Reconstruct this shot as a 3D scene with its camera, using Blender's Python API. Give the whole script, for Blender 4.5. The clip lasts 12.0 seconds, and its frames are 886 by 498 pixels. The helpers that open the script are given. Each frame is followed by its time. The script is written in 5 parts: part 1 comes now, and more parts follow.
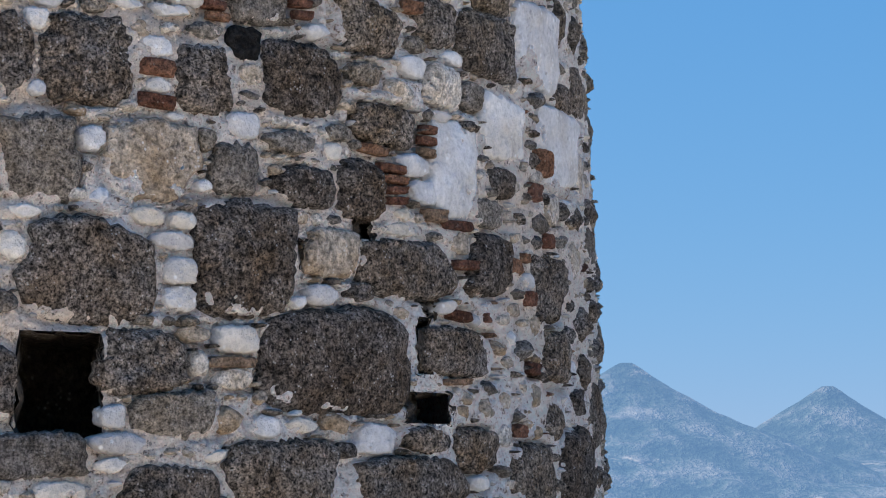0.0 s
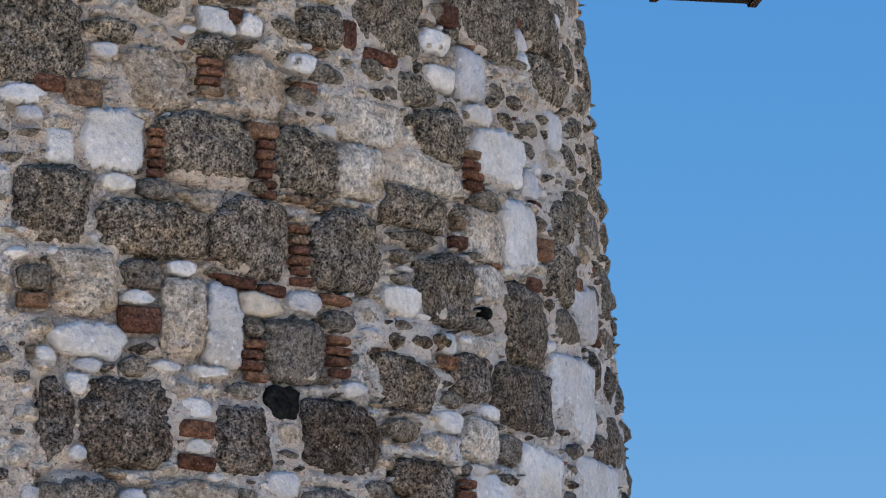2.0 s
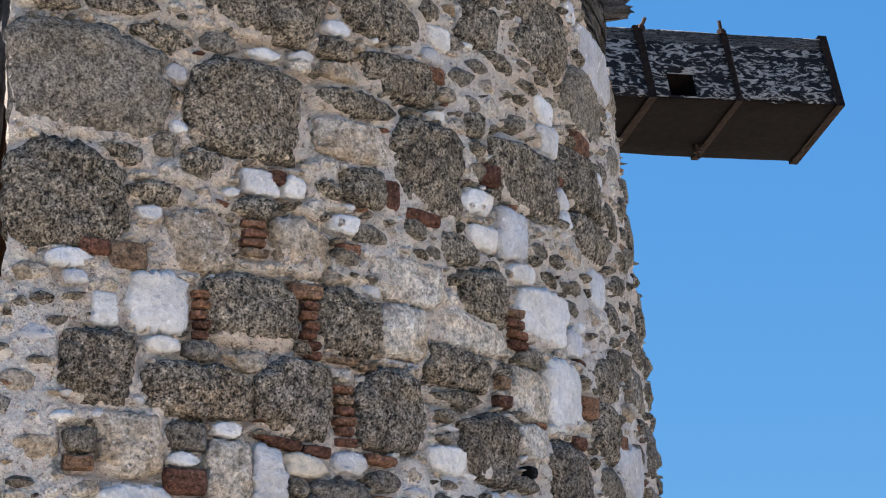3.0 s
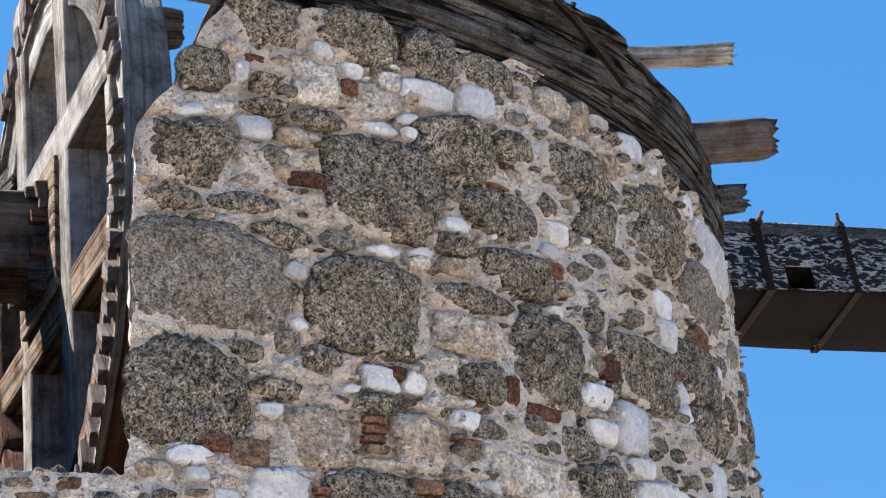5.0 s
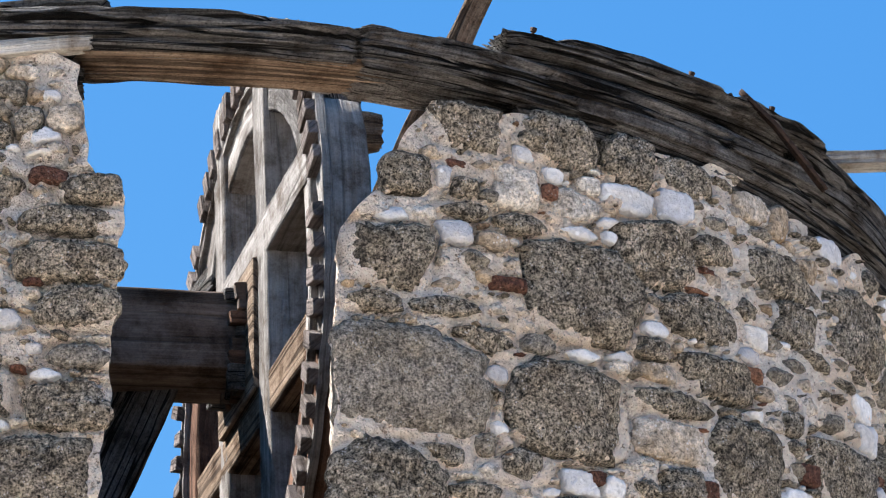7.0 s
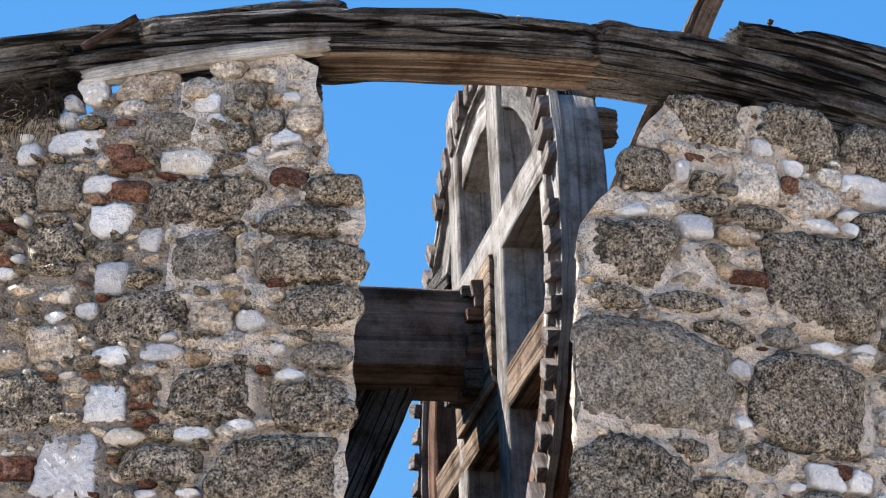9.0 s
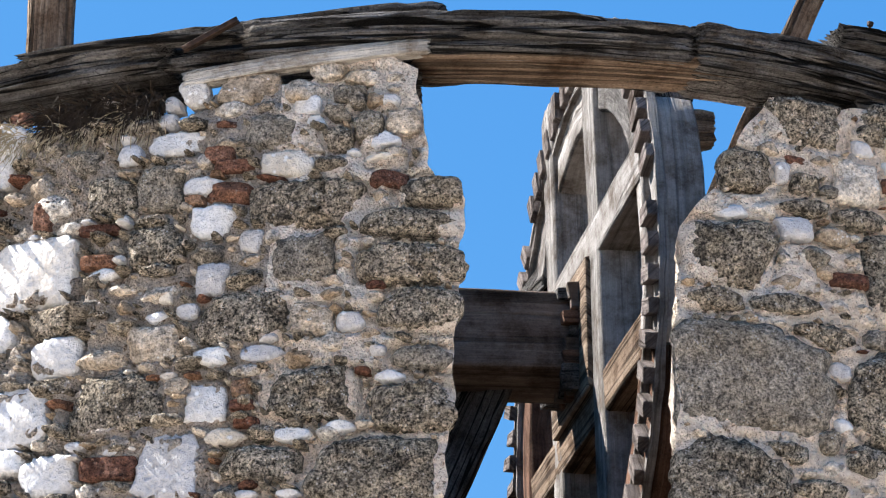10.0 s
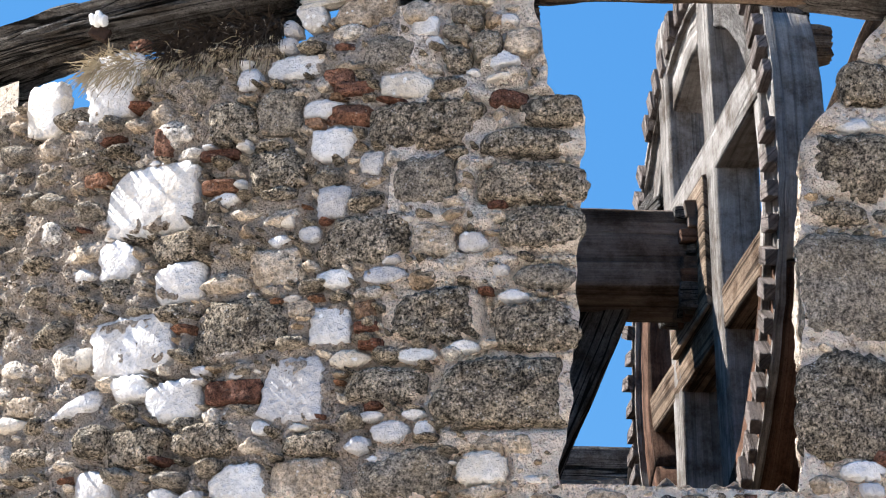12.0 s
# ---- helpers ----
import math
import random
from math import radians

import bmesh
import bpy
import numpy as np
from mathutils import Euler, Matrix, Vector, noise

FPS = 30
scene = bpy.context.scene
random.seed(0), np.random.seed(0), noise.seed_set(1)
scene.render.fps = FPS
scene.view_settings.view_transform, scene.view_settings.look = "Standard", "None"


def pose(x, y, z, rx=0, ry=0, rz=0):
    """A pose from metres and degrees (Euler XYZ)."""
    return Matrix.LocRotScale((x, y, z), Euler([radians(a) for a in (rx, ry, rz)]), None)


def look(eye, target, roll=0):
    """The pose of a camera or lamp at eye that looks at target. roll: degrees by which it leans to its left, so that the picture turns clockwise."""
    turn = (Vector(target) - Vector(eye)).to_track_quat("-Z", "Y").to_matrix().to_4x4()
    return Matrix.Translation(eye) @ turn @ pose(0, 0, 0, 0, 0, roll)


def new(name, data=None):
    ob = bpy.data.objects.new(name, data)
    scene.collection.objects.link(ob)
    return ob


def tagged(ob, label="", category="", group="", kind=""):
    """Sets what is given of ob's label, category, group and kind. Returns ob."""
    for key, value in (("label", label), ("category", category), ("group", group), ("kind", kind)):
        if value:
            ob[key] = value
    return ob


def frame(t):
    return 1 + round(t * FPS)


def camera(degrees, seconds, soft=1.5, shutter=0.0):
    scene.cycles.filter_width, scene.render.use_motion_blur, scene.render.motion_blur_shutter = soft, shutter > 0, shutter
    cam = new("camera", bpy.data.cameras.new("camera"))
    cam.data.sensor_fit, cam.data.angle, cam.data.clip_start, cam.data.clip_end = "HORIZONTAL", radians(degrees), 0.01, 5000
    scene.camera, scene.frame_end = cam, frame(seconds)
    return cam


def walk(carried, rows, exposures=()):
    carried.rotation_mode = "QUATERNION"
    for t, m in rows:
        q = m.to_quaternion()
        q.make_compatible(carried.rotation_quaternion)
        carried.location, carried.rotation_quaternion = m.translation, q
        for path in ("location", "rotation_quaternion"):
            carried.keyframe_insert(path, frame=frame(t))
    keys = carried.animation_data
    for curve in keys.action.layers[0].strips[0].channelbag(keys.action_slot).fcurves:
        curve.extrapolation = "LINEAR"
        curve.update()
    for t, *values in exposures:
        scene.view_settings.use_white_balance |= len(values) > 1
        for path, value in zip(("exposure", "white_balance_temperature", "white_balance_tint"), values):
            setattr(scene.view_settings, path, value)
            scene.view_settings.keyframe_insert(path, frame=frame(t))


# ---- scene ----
# camera: seconds, place, yaw to the left, pitch, roll
cam = camera(17.82, 12.0, soft=1.1)
ROWS = [
    (0.0, -0.000, 0.000, 1.600, -14.50, 5.40, 0.03),
    (0.5, -0.013, -0.007, 1.616, -14.41, 6.98, -0.32),
    (1.0, -0.017, -0.018, 1.616, -14.37, 8.81, -0.66),
    (1.5, -0.017, -0.024, 1.613, -14.22, 10.65, -0.97),
    (2.0, -0.016, -0.027, 1.612, -13.87, 12.47, -1.33),
    (2.5, -0.017, -0.031, 1.611, -13.45, 14.18, -1.43),
    (3.0, -0.020, -0.036, 1.609, -13.05, 15.73, -1.66),
    (3.2, -0.023, -0.038, 1.607, -12.90, 16.26, -1.82),
    (4.8, -0.028, -0.044, 1.600, -10.98, 19.44, -1.59),
    (5.0, -0.032, -0.045, 1.601, -10.69, 19.78, -1.46),
    (5.5, -0.044, -0.057, 1.604, -10.01, 20.69, -1.27),
    (6.0, -0.056, -0.065, 1.606, -9.15, 21.38, -0.80),
    (6.5, -0.070, -0.071, 1.607, -8.02, 21.74, -0.26),
    (7.0, -0.082, -0.075, 1.608, -6.72, 21.80, 0.17),
    (8.8, -0.122, -0.072, 1.612, -2.27, 21.69, 0.98),
    (9.0, -0.127, -0.071, 1.613, -1.84, 21.65, 1.07),
    (9.5, -0.142, -0.075, 1.611, -0.85, 21.60, 1.43),
    (10.0, -0.159, -0.082, 1.608, 0.08, 21.64, 1.90),
    (10.5, -0.176, -0.086, 1.602, 0.75, 21.62, 2.24),
    (11.0, -0.189, -0.081, 1.599, 1.24, 21.39, 2.39),
    (11.5, -0.200, -0.078, 1.596, 1.77, 20.74, 2.34),
    (12.0, -0.205, -0.075, 1.593, 2.30, 20.06, 1.78),
]


def aim(x, y, z, yaw, pitch, roll):
    a, b = radians(yaw), radians(pitch)
    return look((x, y, z), (x - math.sin(a) * math.cos(b), y + math.cos(a) * math.cos(b), z + math.sin(b)), roll)


walk(cam, [(row[0], aim(*row[1:])) for row in ROWS], exposures=[(0.0, 1.52), (1.5, 1.42), (3.0, 1.66), (5.5, 1.84), (7.0, 1.89), (9.5, 1.9), (10.5, 1.82), (12.0, 1.84)])

# ---- light ----
SUN_AZ, SUN_EL = 71.0, 44.0          # degrees to the left of +y, and above the ground
world = bpy.data.worlds.new("sky")
scene.world = world
world.use_nodes = True
wn = world.node_tree
sky = wn.nodes.new("ShaderNodeTexSky")
sky.sky_type, sky.sun_disc = "NISHITA", False
sky.sun_elevation, sky.sun_rotation = radians(SUN_EL), radians(360 - SUN_AZ)
sky.altitude, sky.air_density, sky.dust_density, sky.ozone_density = 1500, 1.0, 0.0, 3.0
wn.nodes["Background"].inputs["Strength"].default_value = 0.085
# a dry, deep blue summer sky, even down to the horizon
split, join = wn.nodes.new("ShaderNodeSeparateColor"), wn.nodes.new("ShaderNodeCombineColor")
wn.links.new(sky.outputs["Color"], split.inputs["Color"])
for channel, power, gain in (("Red", 0.86, 0.3), ("Green", 0.44, 0.9), ("Blue", 0.2, 2.18)):
    bend, scale_up = wn.nodes.new("ShaderNodeMath"), wn.nodes.new("ShaderNodeMath")
    bend.operation, scale_up.operation = "POWER", "MULTIPLY"
    bend.inputs[1].default_value, scale_up.inputs[1].default_value = power, gain
    wn.links.new(split.outputs[channel], bend.inputs[0])
    wn.links.new(bend.outputs[0], scale_up.inputs[0])
    wn.links.new(scale_up.outputs[0], join.inputs[channel])
wn.links.new(join.outputs["Color"], wn.nodes["Background"].inputs["Color"])
sun = new("sun", bpy.data.lights.new("sun", "SUN"))
sun.data.energy, sun.data.angle, sun.data.color = 4.9, radians(0.53), (1.0, 0.975, 0.94)
sun_way = Vector((-math.sin(radians(SUN_AZ)) * math.cos(radians(SUN_EL)), math.cos(radians(SUN_AZ)) * math.cos(radians(SUN_EL)), math.sin(radians(SUN_EL))))
sun.matrix_world = look((-20, 10, 30), Vector((-20, 10, 30)) - sun_way)


# ---- materials ----
def material(name, rough=0.9, metallic=0.0):
    m = bpy.data.materials.new(name)
    m.use_nodes = True
    b = m.node_tree.nodes["Principled BSDF"]
    b.inputs["Roughness"].default_value, b.inputs["Metallic"].default_value = rough, metallic
    b.inputs["Specular IOR Level"].default_value = 0.06
    return m, m.node_tree, b


def node(nt, kind, **values):
    n = nt.nodes.new(kind)
    for key, value in values.items():
        n.inputs[key.replace("_", " ")].default_value = value
    return n


def ramp(nt, source, stops):
    r = nt.nodes.new("ShaderNodeValToRGB")
    while len(r.color_ramp.elements) < len(stops):
        r.color_ramp.elements.new(0.5)
    for e, (p, c) in zip(r.color_ramp.elements, stops):
        e.position, e.color = p, (*c, 1) if len(c) == 3 else c
    nt.links.new(source, r.inputs["Fac"])
    return r.outputs["Color"]


def mix(nt, fac, a, b, mode="MIX"):
    n = nt.nodes.new("ShaderNodeMix")
    n.data_type, n.blend_type = "RGBA", mode
    for slot, v in ((0, fac), (6, a), (7, b)):
        if hasattr(v, "is_linked"):
            nt.links.new(v, n.inputs[slot])
        else:
            n.inputs[slot].default_value = v if not isinstance(v, tuple) else (*v, 1)
    return n.outputs[2]


def noise_tex(nt, scale, detail=4.0, rough=0.6, vector=None, distortion=0.0):
    n = node(nt, "ShaderNodeTexNoise", Scale=scale, Detail=detail, Roughness=rough, Distortion=distortion)
    if vector:
        nt.links.new(vector, n.inputs["Vector"])
    return n.outputs["Fac"]


def cells(nt, scale, vector=None, feature="F1"):
    n = node(nt, "ShaderNodeTexVoronoi", Scale=scale)
    n.feature = feature
    if vector:
        nt.links.new(vector, n.inputs["Vector"])
    return n.outputs["Distance"]


def bump(nt, bsdf, height, distance, strength=1.0):
    n = node(nt, "ShaderNodeBump", Strength=strength, Distance=distance)
    nt.links.new(height, n.inputs["Height"])
    old = bsdf.inputs["Normal"]
    if old.is_linked:
        nt.links.new(old.links[0].from_socket, n.inputs["Normal"])
    nt.links.new(n.outputs["Normal"], old)


def grey(v, tint=(1, 1, 1)):
    return tuple(v * t for t in tint)


def place_of(nt):
    return nt.nodes.new("ShaderNodeNewGeometry").outputs["Position"]


def chance(nt, island):
    if island:
        return nt.nodes.new("ShaderNodeNewGeometry").outputs["Random Per Island"]
    return nt.nodes.new("ShaderNodeObjectInfo").outputs["Random"]


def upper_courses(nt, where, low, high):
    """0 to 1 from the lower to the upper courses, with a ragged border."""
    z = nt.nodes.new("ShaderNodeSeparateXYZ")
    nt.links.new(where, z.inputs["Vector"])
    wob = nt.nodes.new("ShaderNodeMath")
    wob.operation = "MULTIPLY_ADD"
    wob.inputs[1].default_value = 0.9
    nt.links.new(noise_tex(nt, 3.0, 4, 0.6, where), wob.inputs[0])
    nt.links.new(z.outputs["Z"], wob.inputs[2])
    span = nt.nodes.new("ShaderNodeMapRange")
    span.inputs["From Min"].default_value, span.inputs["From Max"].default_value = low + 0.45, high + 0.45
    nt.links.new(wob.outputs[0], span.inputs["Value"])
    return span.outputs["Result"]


def stone_material(name, tones, specks, pits, stain, island=False, fine=150.0, pit_scale=60.0, bold=1.0, upper_tint=0.0):
    """Broken stone: a tone by chance, mottled grain, light specks, dark pits and warm stains."""
    m, nt, b = material(name, 0.92)
    where = place_of(nt)
    base = ramp(nt, chance(nt, island), tones)
    blotch = noise_tex(nt, 6.0, 5, 0.65, where)
    base = mix(nt, ramp(nt, blotch, [(0.38, grey(0.0)), (0.68, grey(1.0))]), base, stain, "MULTIPLY")
    # patchy olive-tan tone, stronger in the upper courses
    if upper_tint:
        film = ramp(nt, noise_tex(nt, 30.0, 5, 0.7, where), [(0.3, grey(0.25 * upper_tint)), (0.62, grey(upper_tint))])
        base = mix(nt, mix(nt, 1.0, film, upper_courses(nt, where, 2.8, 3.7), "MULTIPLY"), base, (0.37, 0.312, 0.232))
    # weathered patches: dark crust here, bare paler stone there
    patch = noise_tex(nt, 17.0, 5, 0.6, where, 0.4)
    base = mix(nt, 1.0, base, ramp(nt, patch, [(0.34, grey(1 - 0.5 * bold)), (0.5, grey(1.0)), (0.66, grey(1 + 0.3 * bold))]), "MULTIPLY")
    grain = noise_tex(nt, fine, 3, 0.7, where)
    base = mix(nt, 1.0, base, ramp(nt, grain, [(0.37, grey(1 - 1.1 * bold)), (0.44, grey(1 - 0.45 * bold)), (0.52, grey(1 + 0.05 * bold)), (0.59, grey(1 + 0.3 * bold)), (0.66, grey(1 + 1.0 * bold))]), "MULTIPLY")
    mottle = noise_tex(nt, fine * 0.4, 4, 0.7, where)
    base = mix(nt, 1.0, base, ramp(nt, mottle, [(0.36, grey(1 - 0.95 * bold)), (0.47, grey(1.0)), (0.62, grey(1 + 0.8 * bold))]), "MULTIPLY")
    speck = ramp(nt, cells(nt, fine * 0.65, where), [(0.16, grey(0.75)), (0.32, grey(0.0))])
    gate = ramp(nt, noise_tex(nt, fine * 0.2, 3, 0.6, where), [(0.53, grey(0.0)), (0.61, grey(1.0))])
    base = mix(nt, mix(nt, 1.0, speck, gate, "MULTIPLY"), base, specks)
    wander = nt.nodes.new("ShaderNodeVectorMath")
    wander.operation = "MULTIPLY_ADD"
    swirl = node(nt, "ShaderNodeTexNoise", Scale=pit_scale * 0.8)
    nt.links.new(where, swirl.inputs["Vector"])
    nt.links.new(swirl.outputs["Color"], wander.inputs[0])
    wander.inputs[1].default_value = (0.03, 0.03, 0.03)
    nt.links.new(where, wander.inputs[2])
    pit = ramp(nt, cells(nt, pit_scale * 1.25, wander.outputs["Vector"]), [(0.16, grey(1.0)), (0.34, grey(0.0))])
    pit_gate = ramp(nt, noise_tex(nt, pit_scale * 0.22, 3, 0.6, where), [(0.47, grey(0.0)), (0.62, grey(1.0))])
    hole = mix(nt, 1.0, pit, pit_gate, "MULTIPLY")
    base = mix(nt, mix(nt, 1.0, hole, grey(0.95 * pits), "MULTIPLY"), base, tuple(0.1 * c for c in tones[0][1]))
    vein = noise_tex(nt, 2.6, 4, 0.55, where, 0.6)
    crack = ramp(nt, vein, [(0.494, grey(0.0)), (0.499, grey(1.0)), (0.501, grey(1.0)), (0.506, grey(0.0))])
    base = mix(nt, mix(nt, 1.0, crack, grey(0.75 if bold > 0.72 else 0.0), "MULTIPLY"), base, tuple(0.2 * c for c in tones[0][1]))
    nt.links.new(base, b.inputs["Base Color"])
    bump(nt, b, noise_tex(nt, 24.0, 5, 0.65, where), 0.035 * (0.2 + 0.8 * bold))
    bump(nt, b, grain, 0.015 * (0.25 + 0.75 * bold))
    bump(nt, b, mottle, 0.02 * (0.25 + 0.75 * bold))
    inv = nt.nodes.new("ShaderNodeInvert")
    nt.links.new(hole, inv.inputs["Color"])
    bump(nt, b, inv.outputs["Color"], 0.008 * pits)
    return m


def stone_set(island):
    tag = "_rubble" if island else ""
    return {
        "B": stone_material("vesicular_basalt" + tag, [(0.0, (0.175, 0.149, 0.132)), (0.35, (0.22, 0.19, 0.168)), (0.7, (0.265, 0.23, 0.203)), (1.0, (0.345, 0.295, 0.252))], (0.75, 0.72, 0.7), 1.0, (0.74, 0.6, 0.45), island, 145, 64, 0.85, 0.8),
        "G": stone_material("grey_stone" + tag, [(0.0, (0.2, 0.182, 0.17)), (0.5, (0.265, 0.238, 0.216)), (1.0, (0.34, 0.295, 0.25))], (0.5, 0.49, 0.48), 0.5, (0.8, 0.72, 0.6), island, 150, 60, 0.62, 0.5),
        "L": stone_material("patchy_limestone" + tag, [(0.0, (0.4, 0.325, 0.25)), (0.4, (0.52, 0.455, 0.385)), (1.0, (0.7, 0.65, 0.59))], (0.78, 0.76, 0.74), 0.6, (0.76, 0.63, 0.48), island, 100, 45, 0.42),
        "W": stone_material("white_marble" + tag, [(0.0, (0.52, 0.515, 0.54)), (0.4, (0.66, 0.655, 0.67)), (0.8, (0.76, 0.745, 0.74)), (1.0, (0.66, 0.59, 0.5))], (0.85, 0.85, 0.85), 0.25, (0.76, 0.7, 0.62), island, 60, 30, 0.13),
        "K": stone_material("black_stone" + tag, [(0.0, (0.012, 0.012, 0.013)), (1.0, (0.03, 0.028, 0.026))], (0.2, 0.2, 0.2), 0.4, (0.8, 0.8, 0.8), island, 60, 40, 0.5),
        "R": stone_material("fired_brick" + tag, [(0.0, (0.15, 0.078, 0.058)), (0.4, (0.26, 0.132, 0.092)), (0.7, (0.36, 0.2, 0.125)), (1.0, (0.36, 0.27, 0.19))], (0.4, 0.3, 0.24), 0.3, (0.7, 0.6, 0.55), island, 120, 60, 0.5),
    }


STONE, RUBBLE = stone_set(False), stone_set(True)


def mortar_material(name, tint):
    m, nt, b = material(name, 0.95)
    where = place_of(nt)
    tone = ramp(nt, noise_tex(nt, 1.3, 4, 0.6, where), [(0.36, (0.93, 0.79, 0.68)), (0.5, (0.97, 0.87, 0.8)), (0.64, (0.97, 0.9, 0.87))])
    tone = mix(nt, 1.0, tone, tint, "MULTIPLY")
    tone = mix(nt, upper_courses(nt, where, 2.7, 4.2), tone, mix(nt, 1.0, tone, (0.95, 0.905, 0.83), "MULTIPLY"))
    lump = noise_tex(nt, 38.0, 7, 0.75, where)
    dirt = ramp(nt, noise_tex(nt, 9.0, 6, 0.7, where), [(0.28, (0.6, 0.48, 0.38)), (0.35, (0.97, 0.93, 0.9)), (0.45, grey(1.05))])
    tone = mix(nt, 1.0, tone, dirt, "MULTIPLY")
    # pits of the bump noise are darkened in colour too, as painted shade
    tone = mix(nt, 1.0, tone, ramp(nt, lump, [(0.34, (0.1, 0.08, 0.065)), (0.38, (0.66, 0.57, 0.49)), (0.44, grey(1.0)), (0.7, grey(1.12))]), "MULTIPLY")
    gravel = node(nt, "ShaderNodeTexVoronoi", Scale=52.0)
    nt.links.new(where, gravel.inputs["Vector"])
    chip = ramp(nt, gravel.outputs["Color"], [(0.2, (0.36, 0.32, 0.28)), (0.4, (0.66, 0.57, 0.48)), (0.7, (0.82, 0.79, 0.76))])
    shown = ramp(nt, gravel.outputs["Distance"], [(0.22, grey(0.85)), (0.32, grey(0.0))])
    some = ramp(nt, noise_tex(nt, 16.0, 3, 0.6, where), [(0.55, grey(0.0)), (0.61, grey(1.0))])
    tone = mix(nt, mix(nt, 1.0, shown, some, "MULTIPLY"), tone, chip)
    grit = cells(nt, 120.0, where)
    tone = mix(nt, ramp(nt, noise_tex(nt, 85.0, 3, 0.6, where), [(0.62, grey(0.0)), (0.68, grey(0.8))]), tone, (0.16, 0.13, 0.105))
    nt.links.new(tone, b.inputs["Base Color"])
    bump(nt, b, lump, 0.05)
    bump(nt, b, grit, 0.012)
    return m


# dark tone: the shade inside the tower is put into the stone colour
INTERIOR = stone_material("dark_inner_rubble", [(0.0, (0.07, 0.058, 0.048)), (1.0, (0.13, 0.105, 0.085))], (0.3, 0.28, 0.25), 0.4, (0.7, 0.6, 0.5), False, 80, 40, 0.5)
MORTAR = mortar_material("lime_mortar", (1.0, 1.0, 1.0))
EARTH = mortar_material("weathered_earth_mortar", (0.5, 0.495, 0.49))


def wood_material(name, dark, mid, light, gaps=1.0, along=1.1, across=52.0):
    """Weathered timber: grain runs along u of the map, cracks between the fibres."""
    m, nt, b = material(name, 0.85)
    uv = nt.nodes.new("ShaderNodeUVMap").outputs["UV"]
    rand = nt.nodes.new("ShaderNodeObjectInfo").outputs["Random"]
    mp = nt.nodes.new("ShaderNodeMapping")
    nt.links.new(uv, mp.inputs["Vector"])
    mp.inputs["Scale"].default_value = (along, across, 1)
    shift = nt.nodes.new("ShaderNodeCombineXYZ")
    nt.links.new(rand, shift.inputs["Z"])
    add = nt.nodes.new("ShaderNodeVectorMath")
    nt.links.new(mp.outputs["Vector"], add.inputs[0])
    sc = nt.nodes.new("ShaderNodeVectorMath")
    sc.operation = "SCALE"
    sc.inputs["Scale"].default_value = 37.0
    nt.links.new(shift.outputs["Vector"], sc.inputs[0])
    nt.links.new(sc.outputs["Vector"], add.inputs[1])
    v = add.outputs["Vector"]
    grain = noise_tex(nt, 1.0, 9, 0.78, v, 0.35)
    tone = ramp(nt, grain, [(0.26, dark), (0.46, mid), (0.74, light)])
    fibre_map = nt.nodes.new("ShaderNodeVectorMath")
    fibre_map.operation = "MULTIPLY"
    fibre_map.inputs[1].default_value = (3.0, 8.0, 1.0)
    nt.links.new(v, fibre_map.inputs[0])
    fibre = noise_tex(nt, 1.0, 4, 0.6, fibre_map.outputs["Vector"], 0.3)
    tone = mix(nt, 1.0, tone, ramp(nt, fibre, [(0.36, grey(1 - 0.42 * gaps)), (0.5, grey(1.0)), (0.62, grey(1 + 0.4 * gaps))]), "MULTIPLY")
    where = place_of(nt)
    tone = mix(nt, 1.0, tone, ramp(nt, noise_tex(nt, 6.0, 6, 0.7, where), [(0.36, (0.42, 0.36, 0.31)), (0.52, grey(1.0)), (0.68, grey(1.35))]), "MULTIPLY")
    worm = noise_tex(nt, 120.0, 4, 0.7, where)
    tone = mix(nt, 1.0, tone, ramp(nt, worm, [(0.34, grey(1 - 0.75 * gaps)), (0.46, grey(1.0)), (0.66, grey(1 + 0.45 * gaps))]), "MULTIPLY")
    crack_map = nt.nodes.new("ShaderNodeVectorMath")
    crack_map.operation = "MULTIPLY"
    crack_map.inputs[1].default_value = (0.25, 0.36, 1.0)
    nt.links.new(v, crack_map.inputs[0])
    crack = noise_tex(nt, 1.0, 3, 0.5, crack_map.outputs["Vector"], 0.7)
    line = ramp(nt, crack, [(0.466, grey(0.0)), (0.484, grey(1.0)), (0.516, grey(1.0)), (0.534, grey(0.0))])
    tone = mix(nt, mix(nt, 1.0, line, grey(min(1.0, 1.25 * gaps)), "MULTIPLY"), tone, tuple(0.12 * c for c in dark))
    nt.links.new(tone, b.inputs["Base Color"])
    bump(nt, b, grain, 0.02)
    bump(nt, b, fibre, 0.008)
    bump(nt, b, worm, 0.012 * gaps)
    inv = nt.nodes.new("ShaderNodeInvert")
    nt.links.new(line, inv.inputs["Color"])
    bump(nt, b, inv.outputs["Color"], 0.03 * gaps)
    return m


OLD_WOOD = wood_material("weathered_grey_timber", (0.036, 0.032, 0.029), (0.112, 0.102, 0.095), (0.27, 0.254, 0.242), 0.75, 3.2, 60.0)
BROWN_WOOD = wood_material("dry_brown_timber", (0.08, 0.05, 0.033), (0.2, 0.14, 0.098), (0.42, 0.33, 0.25), 0.5, 0.9, 34.0)
PALE_WOOD = wood_material("bleached_timber", (0.32, 0.28, 0.235), (0.5, 0.455, 0.4), (0.66, 0.62, 0.57), 0.2, 0.8, 24.0)
ARM_WOOD = wood_material("sun_dried_plank", (0.17, 0.145, 0.125), (0.26, 0.235, 0.215), (0.37, 0.345, 0.325), 0.22, 0.9, 26.0)
